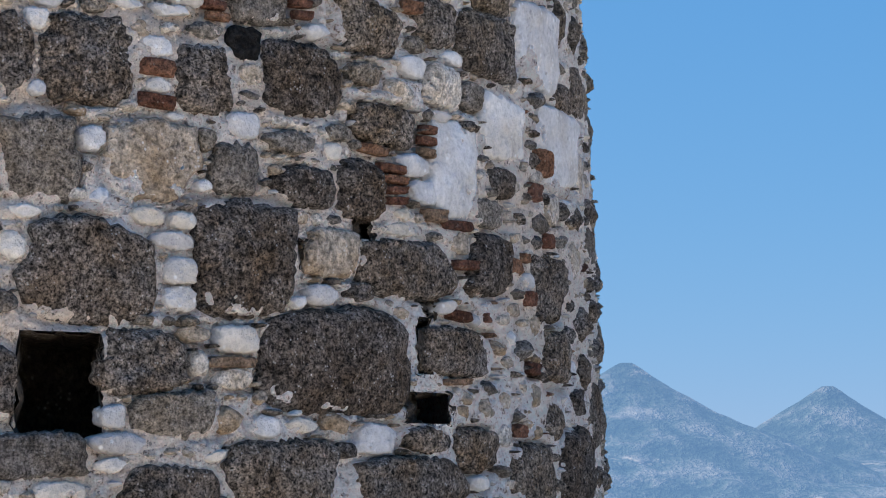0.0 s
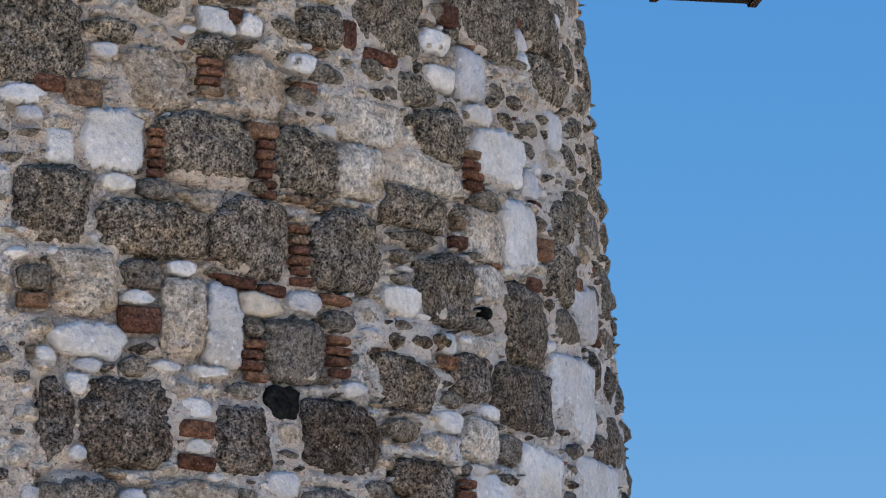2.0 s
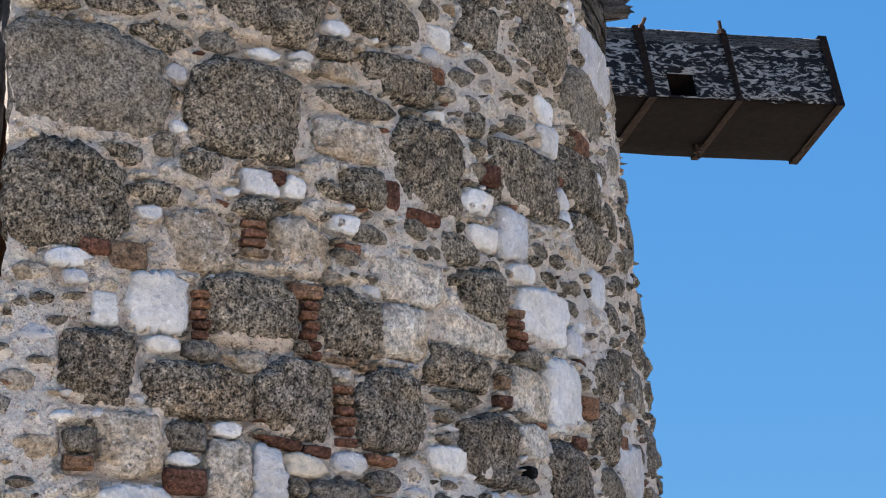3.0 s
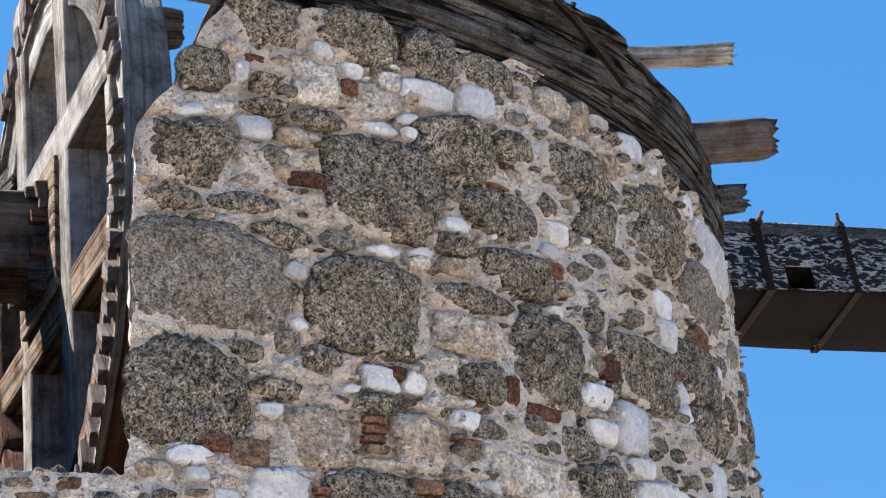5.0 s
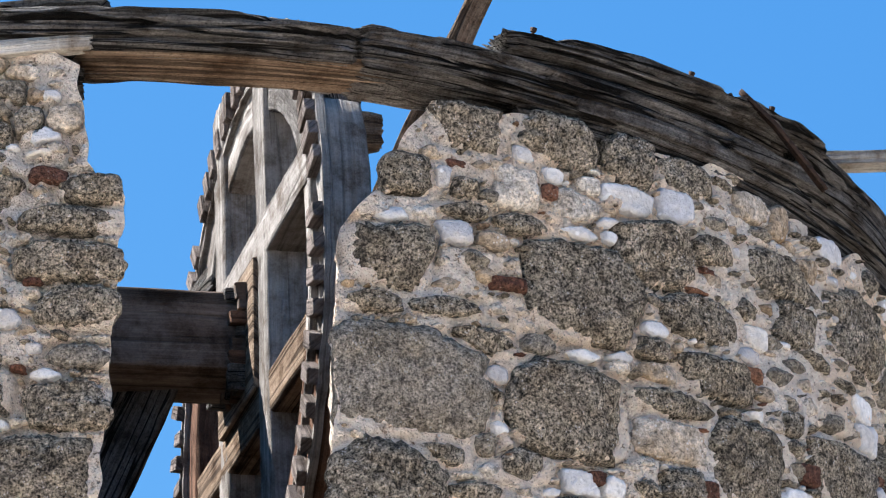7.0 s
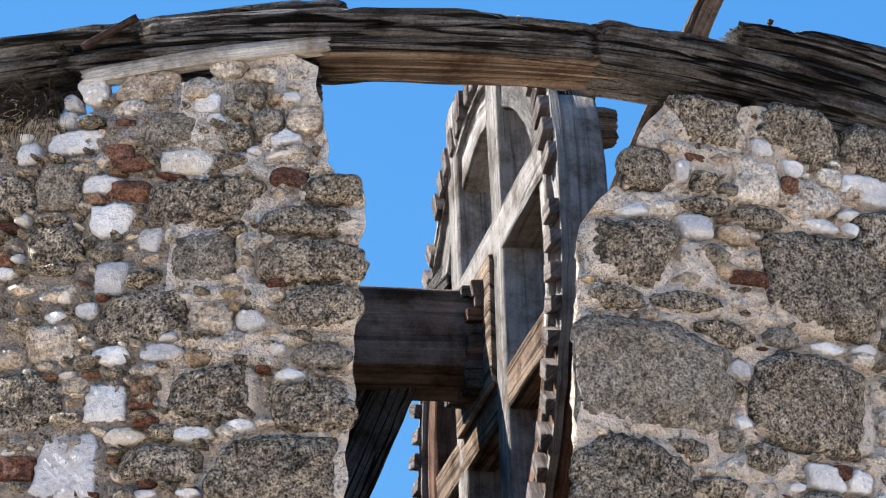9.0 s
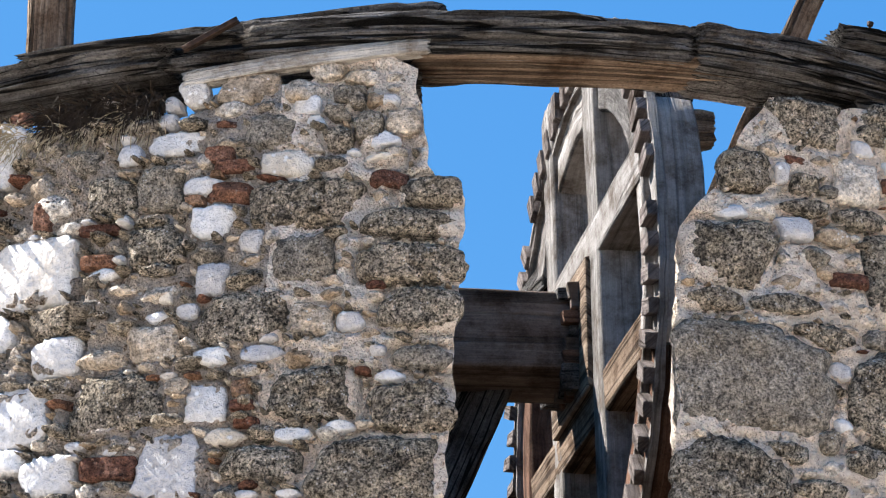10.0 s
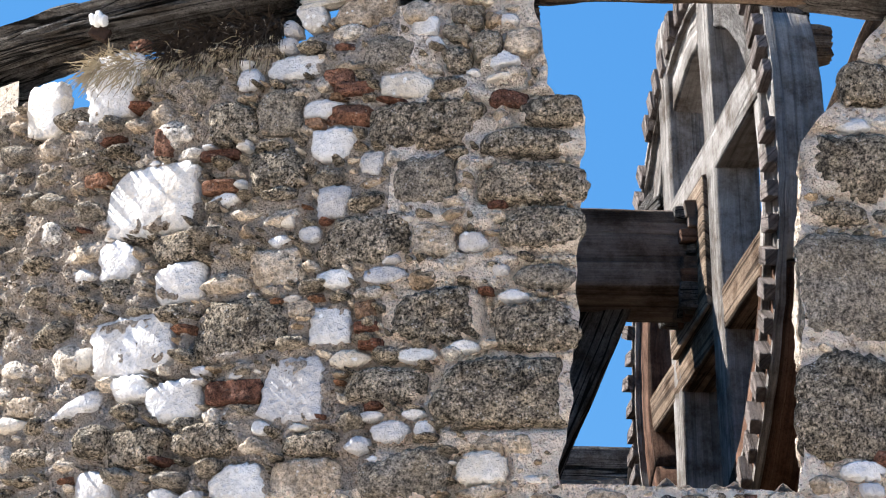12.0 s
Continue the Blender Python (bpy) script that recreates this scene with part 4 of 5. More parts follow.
DEPTH = {"B": 0.026, "G": 0.02, "L": 0.013, "W": 0.012, "R": 0.014, "K": 0.014}
NAME = {"B": "basalt_block", "G": "grey_stone", "L": "limestone", "W": "white_stone", "R": "brick", "K": "black_stone"}
BUMPY = {"B": 1.0, "G": 0.6, "L": 0.6, "W": 0.2, "R": 0.5, "K": 0.6}
BRICKS = []
for k in range(9):
    v, f = rock(160 + k, 11.0 * (0.75 + 0.07 * k), 0.03, 9.0, 24, 5, 1.5, bumpy=0.5)
    BRICKS.append(as_mesh("brick", v, f, STONE["R"]))
SET = []            # angle, height, half width, half height of every stone laid by hand
LAID = []           # kind, angle, height, width, height
lay_rnd = random.Random(4)


def lay(kind, rows):
    """Stones by kind: angle round the tower, height, width and height of the face."""
    for theta, z, w, h in rows:
        if kind == "S":
            n = max(2, round(h / 0.03))
            lay("R", [(theta + lay_rnd.uniform(-0.15, 0.15), z - h / 2 + (k + 0.5) * h / n, w * lay_rnd.uniform(0.8, 1.05), h / n * 0.8) for k in range(n)])
            continue
        w = min(w, 0.55 if abs(theta) < 48 else 1.6 * h)
        SET.append((theta, z, w / 2, h / 2))
        LAID.append((kind, theta, z, w, h))


def norm_of(x, z, a, b, p):
    return (np.abs(x / a) ** p + np.abs(z / b) ** p) ** (1 / p)


def stone_outline(index, kind, seg, rnd):
    """Distance of the edge from the middle, all round: a broken block that gives way to the stones beside it."""
    theta, zc, a, b = SET[index]
    r = radius(zc)
    phi = np.arange(seg) * 2 * math.pi / seg
    c, s = np.cos(phi), np.sin(phi)
    lo, hi = (2.2, 6.5) if kind in "BG" else (4.0, 12.0)
    corner = [rnd.uniform(lo, hi) for _ in range(4)]
    turn = phi / (math.pi / 2) - 0.5
    q = np.floor(turn).astype(int)
    f = turn - q
    power = np.array(corner)[q % 4] * (1 - f) + np.array(corner)[(q + 1) % 4] * f
    own = 1.06 / norm_of(c, s, a, b, power)
    # knocked-off corners and broken sides
    mean = math.sqrt(a * b)
    for k in range(rnd.choice((3, 4, 5))):
        way = rnd.uniform(0, 2 * math.pi)
        lean = math.cos(way), math.sin(way)
        reach = (abs(lean[0]) * a + abs(lean[1]) * b) * rnd.uniform(0.7, 0.95)
        facing = c * lean[0] + s * lean[1]
        own = np.where(facing > 0.1, np.minimum(own, reach / np.maximum(facing, 0.1)), own)
    # neighbours
    steps = np.linspace(0.3, 1.0, 30)
    px, pz = own[:, None] * steps * c[:, None], own[:, None] * steps * s[:, None]
    mine = (norm_of(px, pz, a, b, 4.0) - 1) * min(a, b)
    blocked = np.zeros(px.shape, bool)
    for j, (t2, z2, a2, b2) in enumerate(SET):
        if j == index:
            continue
        dx, dz = -radians(t2 - theta) * r, z2 - zc
        if abs(dx) > a + a2 + 0.05 or abs(dz) > b + b2 + 0.05:
            continue
        theirs = (norm_of(px - dx, pz - dz, a2, b2, 4.0) - 1) * min(a2, b2)
        blocked |= theirs < mine + 0.008
    blocked = np.maximum.accumulate(blocked, axis=1)
    free = np.where(blocked.any(1), steps[np.argmax(blocked, axis=1)], 1.0)
    out = own * np.maximum(free, 0.34)
    out = np.minimum(out, 1.12 * np.minimum(np.roll(out, 1), np.roll(out, -1)))
    ragged = np.array([noise.noise(Vector((7 * mean * 12 * x + index, 7 * mean * 12 * y, 3.3))) for x, y in zip(c, s)])
    fine = np.array([noise.noise(Vector((mean * 160 * x + index, mean * 160 * y, 9.3))) for x, y in zip(c, s)])
    fine_size = 0.0 if theta > 12 else 0.006
    return out + 0.014 * min(1.0, mean / 0.1) * ragged + fine_size * min(1.0, mean / 0.06) * fine


def stone_mesh(index, kind, w, h, deep):
    """One stone of its true size: flat broken facets, rough grain, its rim behind the mortar."""
    rnd = random.Random(900 + index)
    big = w * h > 0.03
    seg, rings = (64, 17) if big else (36, 9) if w * h > 0.008 else (24, 6)
    edge = stone_outline(index, kind, seg, rnd)
    tilt = 0.7 if kind in "BG" else 1.7
    planes = [(rnd.uniform(-1, 1) * tilt, rnd.uniform(-1, 1) * tilt) for _ in range(4)]
    bumpy, flat = BUMPY[kind], rnd.uniform(6.0, 14.0)
    sunny = LAID[index][1] > 12      # stones on the weather side are worn smooth at the rim
    rim, lean_rim = (0.75, 0.2) if sunny else (0.28, 0.26) if kind in "BG" else (0.1, 0.1)
    ease = rnd.uniform(0, 6.28)
    swell = 0.003 if sunny else 0.007
    if sunny:
        bumpy, deep = bumpy * 0.3, deep * 0.8
    verts, faces = [(0.0, -deep, 0.0)], []
    half = 0.5 * min(w, h)
    for k in range(1, rings + 2):
        f = min(k / rings, 1.0)
        rr = f ** 0.7
        for j in range(seg):
            a = 2 * math.pi * j / seg
            x, z = edge[j] * rr * math.cos(a), edge[j] * rr * math.sin(a)
            if k > rings:
                verts.append((x * 0.98, 0.05, z * 0.98))
                continue
            worn = rim + lean_rim * math.sin(a + ease)
            y = -deep + 1.5 * deep * (f ** flat * (1 - worn) + worn * f ** 3.5)
            y += deep * max(p * x / half + q * z / half for p, q in planes) * 0.45
            here = Vector((x + index * 1.7, z, index * 0.31))
            y += swell * noise.noise(here * 14) + bumpy * 0.008 * noise.noise(here * 34) + (0.006 * bumpy * abs(noise.noise(here * 70)) if kind in "BG" else 0.0)
            verts.append((x, min(y, 0.02), z))
    for j in range(seg):
        faces.append((0, 1 + j, 1 + (j + 1) % seg))
    for k in range(rings):
        for j in range(seg):
            a, b = 1 + k * seg + j, 1 + k * seg + (j + 1) % seg
            faces.append((a, a + seg, b + seg, b))
    return as_mesh(NAME[kind], verts, faces, STONE[kind])


def set_stones():
    for index, (kind, theta, z, w, h) in enumerate(LAID):
        deep = DEPTH[kind] * (0.5 + 0.5 * min(1.0, min(w, h) / 0.2)) * lay_rnd.uniform(0.75, 1.25)
        m = wall_pose(theta, z, -0.002, 0.0 if kind != "R" else lay_rnd.uniform(-4, 4)) @ pose(0, 0, 0, lay_rnd.uniform(-3, 4), 0, lay_rnd.uniform(-3, 3))
        if kind == "R":
            part("brick", lay_rnd.choice(BRICKS), wall, m @ Matrix.Diagonal((w, deep * 1.4, h, 1)))
        else:
            part(NAME[kind], stone_mesh(index, kind, w, h, deep), wall, m)


lay('B', [(-22.1, 1.68, 0.30, 0.11), (-29.1, 1.71, 0.41, 0.18), (-38.4, 1.69, 0.52, 0.14), (-39.7, 1.81, 0.23, 0.07), (-44.0, 1.78, 0.24, 0.13), (-51.5, 1.72, 0.34, 0.19), (-60.0, 1.75, 0.54, 0.25), (-17.6, 2.22, 0.38, 0.27), (-20.5, 1.99, 0.27, 0.16), (-26.9, 2.28, 0.35, 0.32), (-32.6, 2.02, 0.58, 0.28), (-38.6, 2.29, 0.43, 0.17), (-42.7, 2.06, 0.46, 0.14), (-46.6, 2.33, 0.23, 0.18), (-54.9, 2.29, 0.28, 0.19), (-55.6, 2.07, 0.26, 0.17), (-13.9, 2.76, 0.09, 0.21), (-17.8, 2.77, 0.26, 0.23), (-24.3, 2.75, 0.20, 0.20), (-30.6, 2.78, 0.28, 0.20), (-30.8, 2.48, 0.21, 0.11), (-34.7, 2.49, 0.20, 0.17), (-37.0, 2.68, 0.27, 0.12), (-48.3, 2.58, 0.23, 0.09)])
lay('B', [(-14.1, 3.33, 0.22, 0.20), (-19.5, 3.29, 0.33, 0.15), (-25.2, 3.30, 0.26, 0.22), (-31.8, 3.31, 0.27, 0.23), (-35.8, 2.96, 0.28, 0.15), (-39.9, 3.26, 0.25, 0.21), (-41.8, 3.01, 0.24, 0.13), (-47.7, 2.99, 0.42, 0.20), (-48.1, 3.21, 0.34, 0.26), (27.2, 3.72, 0.23, 0.10), (22.4, 3.72, 0.24, 0.09), (16.6, 3.68, 0.17, 0.08), (12.5, 3.84, 0.24, 0.10), (6.2, 3.81, 0.41, 0.19), (-12.4, 3.80, 0.33, 0.31), (-17.4, 3.83, 0.18, 0.06), (-22.8, 3.53, 0.31, 0.20), (-23.4, 3.83, 0.16, 0.07), (-29.0, 3.54, 0.23, 0.20), (-37.5, 3.39, 0.26, 0.06), (-37.7, 3.47, 0.30, 0.13), (-38.2, 3.84, 0.19, 0.10), (-40.3, 3.71, 0.22, 0.19), (-54.6, 3.43, 0.23, 0.19)])
lay('B', [(-58.0, 3.69, 0.33, 0.10), (25.7, 4.31, 0.16, 0.09), (21.2, 4.03, 0.28, 0.18), (14.3, 4.27, 0.26, 0.14), (10.0, 4.04, 0.26, 0.16), (4.7, 4.00, 0.23, 0.14), (4.4, 4.28, 0.23, 0.13), (-15.3, 3.93, 0.19, 0.06), (-17.8, 4.28, 0.22, 0.08), (-23.4, 4.12, 0.41, 0.28), (-30.5, 4.21, 0.33, 0.08), (-31.1, 3.96, 0.18, 0.12), (-34.4, 4.34, 0.30, 0.15), (-36.1, 4.06, 0.31, 0.30), (-40.9, 4.27, 0.09, 0.08), (-46.6, 4.17, 0.40, 0.25), (-54.7, 4.25, 0.42, 0.21), (-55.5, 4.07, 0.76, 0.17), (23.1, 4.68, 0.17, 0.12), (20.0, 4.51, 0.18, 0.12), (10.9, 4.61, 0.32, 0.14), (9.4, 4.81, 0.09, 0.07), (5.1, 4.55, 0.29, 0.09), (5.0, 4.42, 0.29, 0.11)])
lay('B', [(4.1, 4.64, 0.20, 0.10), (-11.7, 4.36, 0.18, 0.06), (-12.5, 4.51, 0.27, 0.20), (-13.7, 4.77, 0.15, 0.12), (-15.8, 4.37, 0.24, 0.06), (-17.1, 4.68, 0.17, 0.05), (-17.1, 4.75, 0.09, 0.07), (-20.7, 4.67, 0.20, 0.06), (-24.8, 4.49, 0.40, 0.32), (-29.3, 4.37, 0.15, 0.08), (-30.1, 4.68, 0.30, 0.22), (-33.5, 4.51, 0.33, 0.14), (-34.9, 4.75, 0.18, 0.10), (-41.8, 4.76, 0.44, 0.14), (-42.8, 4.61, 0.25, 0.14), (-51.0, 4.71, 0.44, 0.28), (-17.6, 4.95, 0.25, 0.14), (-23.6, 4.97, 0.27, 0.16), (-28.7, 4.97, 0.19, 0.17), (-33.0, 4.97, 0.23, 0.11)])
lay('G', [(-15.0, 1.75, 0.27, 0.12), (-13.1, 2.13, 0.10, 0.06), (-22.5, 1.86, 0.27, 0.12), (-15.1, 2.51, 0.22, 0.25), (-24.4, 2.58, 0.05, 0.06), (-26.1, 2.51, 0.15, 0.14), (-29.7, 2.60, 0.21, 0.06), (-33.1, 2.64, 0.10, 0.05), (-35.4, 2.82, 0.15, 0.06), (-45.4, 2.82, 0.14, 0.08), (-46.7, 2.48, 0.22, 0.08), (-12.9, 3.13, 0.09, 0.07), (-18.1, 2.91, 0.07, 0.06), (-18.6, 3.16, 0.13, 0.08), (-24.5, 2.87, 0.11, 0.06), (-25.1, 3.05, 0.07, 0.05), (-27.8, 3.00, 0.22, 0.17), (-30.9, 3.10, 0.13, 0.06), (-36.0, 3.26, 0.14, 0.05), (-36.1, 3.32, 0.12, 0.05), (-39.7, 2.92, 0.11, 0.07), (-43.4, 3.18, 0.13, 0.05), (11.7, 3.58, 0.27, 0.15), (-19.6, 3.40, 0.10, 0.06)])
lay('G', [(-36.0, 3.81, 0.09, 0.04), (-44.7, 3.57, 0.15, 0.07), (-63.3, 3.65, 0.32, 0.15), (4.1, 4.14, 0.19, 0.07), (-17.8, 3.98, 0.07, 0.07), (-21.3, 4.30, 0.12, 0.06), (-34.5, 3.87, 0.11, 0.07), (19.8, 4.69, 0.14, 0.13), (13.3, 4.84, 0.16, 0.11), (11.2, 4.44, 0.18, 0.16), (-56.9, 4.55, 0.51, 0.25), (9.0, 4.94, 0.11, 0.10)])
lay('L', [(-23.5, 2.07, 0.12, 0.04), (-23.7, 1.99, 0.06, 0.07), (-25.8, 1.96, 0.13, 0.06), (-32.4, 2.31, 0.21, 0.13), (-21.1, 2.52, 0.28, 0.21), (-27.2, 2.77, 0.09, 0.06), (-42.5, 2.83, 0.20, 0.13), (-43.4, 2.38, 0.12, 0.06), (-56.4, 2.54, 0.22, 0.09), (-15.6, 3.13, 0.19, 0.17), (-21.1, 3.06, 0.15, 0.21), (-44.8, 3.31, 0.20, 0.10), (16.5, 3.58, 0.22, 0.13), (7.2, 3.53, 0.14, 0.04), (-19.5, 3.71, 0.22, 0.17), (-22.7, 3.38, 0.12, 0.06), (-25.9, 3.74, 0.20, 0.17), (-33.3, 3.55, 0.21, 0.15), (-33.9, 3.70, 0.27, 0.13), (-38.6, 3.60, 0.35, 0.12), (-44.5, 3.46, 0.24, 0.15), (19.1, 4.22, 0.16, 0.12), (17.7, 4.08, 0.08, 0.05), (13.7, 4.11, 0.10, 0.04)])
lay('L', [(10.3, 4.26, 0.13, 0.09), (-29.7, 4.30, 0.19, 0.06), (-30.3, 4.10, 0.26, 0.13), (10.9, 4.78, 0.07, 0.04), (-18.9, 4.60, 0.12, 0.05), (-20.6, 4.79, 0.15, 0.14), (-24.2, 4.77, 0.18, 0.10), (-25.4, 4.84, 0.09, 0.06), (-44.6, 4.81, 0.12, 0.12), (14.9, 4.99, 0.18, 0.09), (-39.8, 4.96, 0.21, 0.10), (-41.5, 4.95, 0.16, 0.12)])
lay('W', [(-16.1, 1.66, 0.14, 0.06), (-18.8, 1.73, 0.11, 0.04), (-19.2, 1.78, 0.18, 0.06), (-27.7, 1.83, 0.11, 0.06), (-30.0, 1.84, 0.13, 0.04), (-35.5, 1.81, 0.17, 0.08), (-44.5, 1.70, 0.11, 0.05), (-14.0, 2.27, 0.10, 0.08), (-18.9, 1.85, 0.07, 0.06), (-22.4, 2.31, 0.16, 0.05), (-22.6, 2.16, 0.10, 0.07), (-22.7, 2.23, 0.13, 0.07), (-26.0, 2.06, 0.14, 0.07), (-29.8, 2.17, 0.09, 0.06), (-31.6, 2.19, 0.13, 0.06), (-41.8, 2.19, 0.09, 0.05), (-51.5, 2.30, 0.08, 0.05), (-58.9, 2.06, 0.15, 0.04), (-14.3, 2.36, 0.13, 0.04), (-14.8, 2.68, 0.08, 0.04), (-18.0, 2.56, 0.10, 0.06), (-20.9, 2.37, 0.11, 0.05), (-21.4, 2.81, 0.11, 0.06), (-21.5, 2.71, 0.10, 0.05)])
lay('W', [(-22.4, 2.63, 0.07, 0.03), (-23.0, 2.36, 0.10, 0.05), (-24.1, 2.46, 0.07, 0.03), (-26.6, 2.63, 0.12, 0.07), (-32.6, 2.59, 0.08, 0.05), (-37.6, 2.39, 0.23, 0.05), (-38.1, 2.44, 0.14, 0.04), (-39.2, 2.58, 0.15, 0.07), (-39.9, 2.51, 0.12, 0.08), (-43.1, 2.59, 0.25, 0.28), (-49.0, 2.75, 0.28, 0.22), (-58.0, 2.73, 0.44, 0.26), (-13.4, 2.93, 0.06, 0.04), (-15.0, 2.86, 0.07, 0.06), (-15.6, 2.91, 0.08, 0.05), (-15.8, 2.98, 0.21, 0.11), (-15.9, 3.25, 0.06, 0.03), (-18.4, 3.10, 0.10, 0.05), (-19.9, 2.92, 0.13, 0.03), (-21.0, 3.19, 0.09, 0.05), (-22.8, 2.92, 0.17, 0.05), (-23.3, 3.03, 0.13, 0.26), (-25.6, 3.12, 0.16, 0.07), (-28.6, 3.14, 0.14, 0.06)])
lay('W', [(-36.1, 3.20, 0.17, 0.09), (-36.2, 3.29, 0.16, 0.04), (-39.6, 2.88, 0.12, 0.08), (-39.8, 3.09, 0.08, 0.07), (-43.6, 2.92, 0.12, 0.05), (-55.0, 3.04, 0.35, 0.25), (-58.5, 3.34, 0.26, 0.18), (29.5, 3.62, 0.12, 0.09), (25.2, 3.57, 0.09, 0.04), (20.4, 3.58, 0.17, 0.11), (19.4, 3.74, 0.06, 0.04), (17.6, 3.84, 0.21, 0.18), (17.2, 3.73, 0.08, 0.03), (13.3, 3.75, 0.09, 0.03), (12.9, 3.63, 0.16, 0.05), (12.2, 3.71, 0.12, 0.06), (11.0, 3.75, 0.08, 0.03), (10.4, 3.71, 0.06, 0.05), (7.3, 3.60, 0.13, 0.09), (-12.5, 3.63, 0.16, 0.06), (-12.7, 3.57, 0.07, 0.04), (-14.4, 3.49, 0.09, 0.09), (-17.0, 3.77, 0.09, 0.04), (-17.2, 3.52, 0.19, 0.17)])
lay('W', [(-17.4, 3.41, 0.12, 0.05), (-29.4, 3.83, 0.11, 0.06), (-30.7, 3.64, 0.11, 0.04), (-44.9, 3.84, 0.15, 0.07), (-46.9, 3.72, 0.30, 0.18), (-48.7, 3.49, 0.24, 0.21), (-50.6, 3.68, 0.13, 0.08), (32.4, 4.27, 0.15, 0.05), (31.1, 4.01, 0.07, 0.06), (29.7, 4.29, 0.13, 0.13), (28.0, 4.03, 0.27, 0.16), (27.8, 3.90, 0.14, 0.07), (25.3, 4.20, 0.15, 0.11), (24.9, 3.85, 0.17, 0.12), (23.3, 3.92, 0.07, 0.03), (21.1, 3.89, 0.15, 0.03), (19.2, 4.28, 0.09, 0.06), (18.8, 4.35, 0.05, 0.04), (17.3, 4.30, 0.07, 0.05), (15.8, 4.02, 0.11, 0.14), (15.7, 4.16, 0.11, 0.05), (14.7, 3.92, 0.14, 0.05), (13.1, 4.16, 0.14, 0.05), (11.0, 3.92, 0.13, 0.04)])
lay('W', [(8.4, 3.94, 0.09, 0.03), (8.3, 4.25, 0.09, 0.05), (5.9, 4.08, 0.11, 0.04), (-18.6, 4.19, 0.11, 0.05), (-21.8, 3.86, 0.07, 0.03), (-23.7, 3.91, 0.12, 0.08), (-24.3, 4.30, 0.14, 0.04), (-25.8, 3.91, 0.08, 0.06), (-27.0, 4.32, 0.14, 0.04), (-40.6, 4.02, 0.15, 0.07), (-41.1, 3.91, 0.18, 0.07), (-44.0, 3.95, 0.18, 0.16), (-50.2, 4.34, 0.18, 0.10), (-51.1, 4.16, 0.16, 0.07), (-55.9, 3.92, 0.30, 0.12), (-58.6, 4.32, 0.13, 0.06), (27.4, 4.47, 0.33, 0.21), (22.9, 4.44, 0.10, 0.04), (22.0, 4.81, 0.08, 0.06), (19.2, 4.83, 0.19, 0.07), (17.3, 4.68, 0.12, 0.06), (16.6, 4.57, 0.15, 0.09), (16.3, 4.39, 0.11, 0.09), (14.1, 4.50, 0.07, 0.07)])
lay('W', [(12.2, 4.74, 0.16, 0.08), (7.1, 4.80, 0.14, 0.06), (6.7, 4.75, 0.11, 0.05), (-15.8, 4.78, 0.05, 0.08), (-16.5, 4.61, 0.12, 0.07), (-23.0, 4.85, 0.07, 0.05), (-24.6, 4.68, 0.16, 0.04), (-26.8, 4.69, 0.06, 0.04), (-28.4, 4.83, 0.21, 0.09), (-29.6, 4.43, 0.10, 0.06), (-36.9, 4.77, 0.05, 0.04), (-37.3, 4.44, 0.11, 0.05), (-38.1, 4.51, 0.12, 0.07), (-47.2, 4.70, 0.06, 0.05), (-47.8, 4.83, 0.10, 0.05), (-49.8, 4.43, 0.17, 0.09), (-62.7, 4.79, 0.75, 0.25), (37.2, 4.86, 0.15, 0.17), (31.7, 4.88, 0.22, 0.20), (19.8, 4.91, 0.06, 0.04), (19.5, 4.96, 0.06, 0.05), (18.4, 4.99, 0.09, 0.08), (11.3, 4.92, 0.09, 0.06), (10.7, 4.87, 0.07, 0.04)])
lay('W', [(6.8, 4.93, 0.08, 0.07), (-21.0, 4.90, 0.07, 0.05), (-32.1, 4.86, 0.14, 0.10), (-47.8, 4.95, 0.17, 0.08), (-57.0, 4.89, 0.25, 0.07)])
lay('R', [(-25.7, 2.00, 0.15, 0.03), (-42.5, 1.98, 0.16, 0.02), (-43.0, 2.17, 0.11, 0.03), (-43.9, 2.32, 0.12, 0.03), (-49.6, 1.85, 0.12, 0.04), (-51.5, 2.25, 0.14, 0.05), (-51.7, 2.04, 0.11, 0.04), (-21.5, 2.67, 0.11, 0.04), (-21.5, 2.76, 0.11, 0.05), (-35.8, 2.61, 0.12, 0.03), (-41.0, 2.45, 0.09, 0.04), (-43.2, 2.43, 0.15, 0.03), (-51.1, 2.37, 0.11, 0.03), (-53.0, 2.58, 0.12, 0.06), (-55.0, 2.44, 0.14, 0.05), (-55.1, 2.68, 0.10, 0.09), (-12.8, 3.07, 0.08, 0.04), (-18.5, 3.04, 0.12, 0.07), (-23.3, 3.18, 0.07, 0.01), (-24.3, 3.17, 0.12, 0.03), (-26.4, 3.16, 0.09, 0.03), (-30.8, 3.16, 0.10, 0.03), (-39.6, 3.04, 0.08, 0.04), (21.2, 3.85, 0.17, 0.07)])
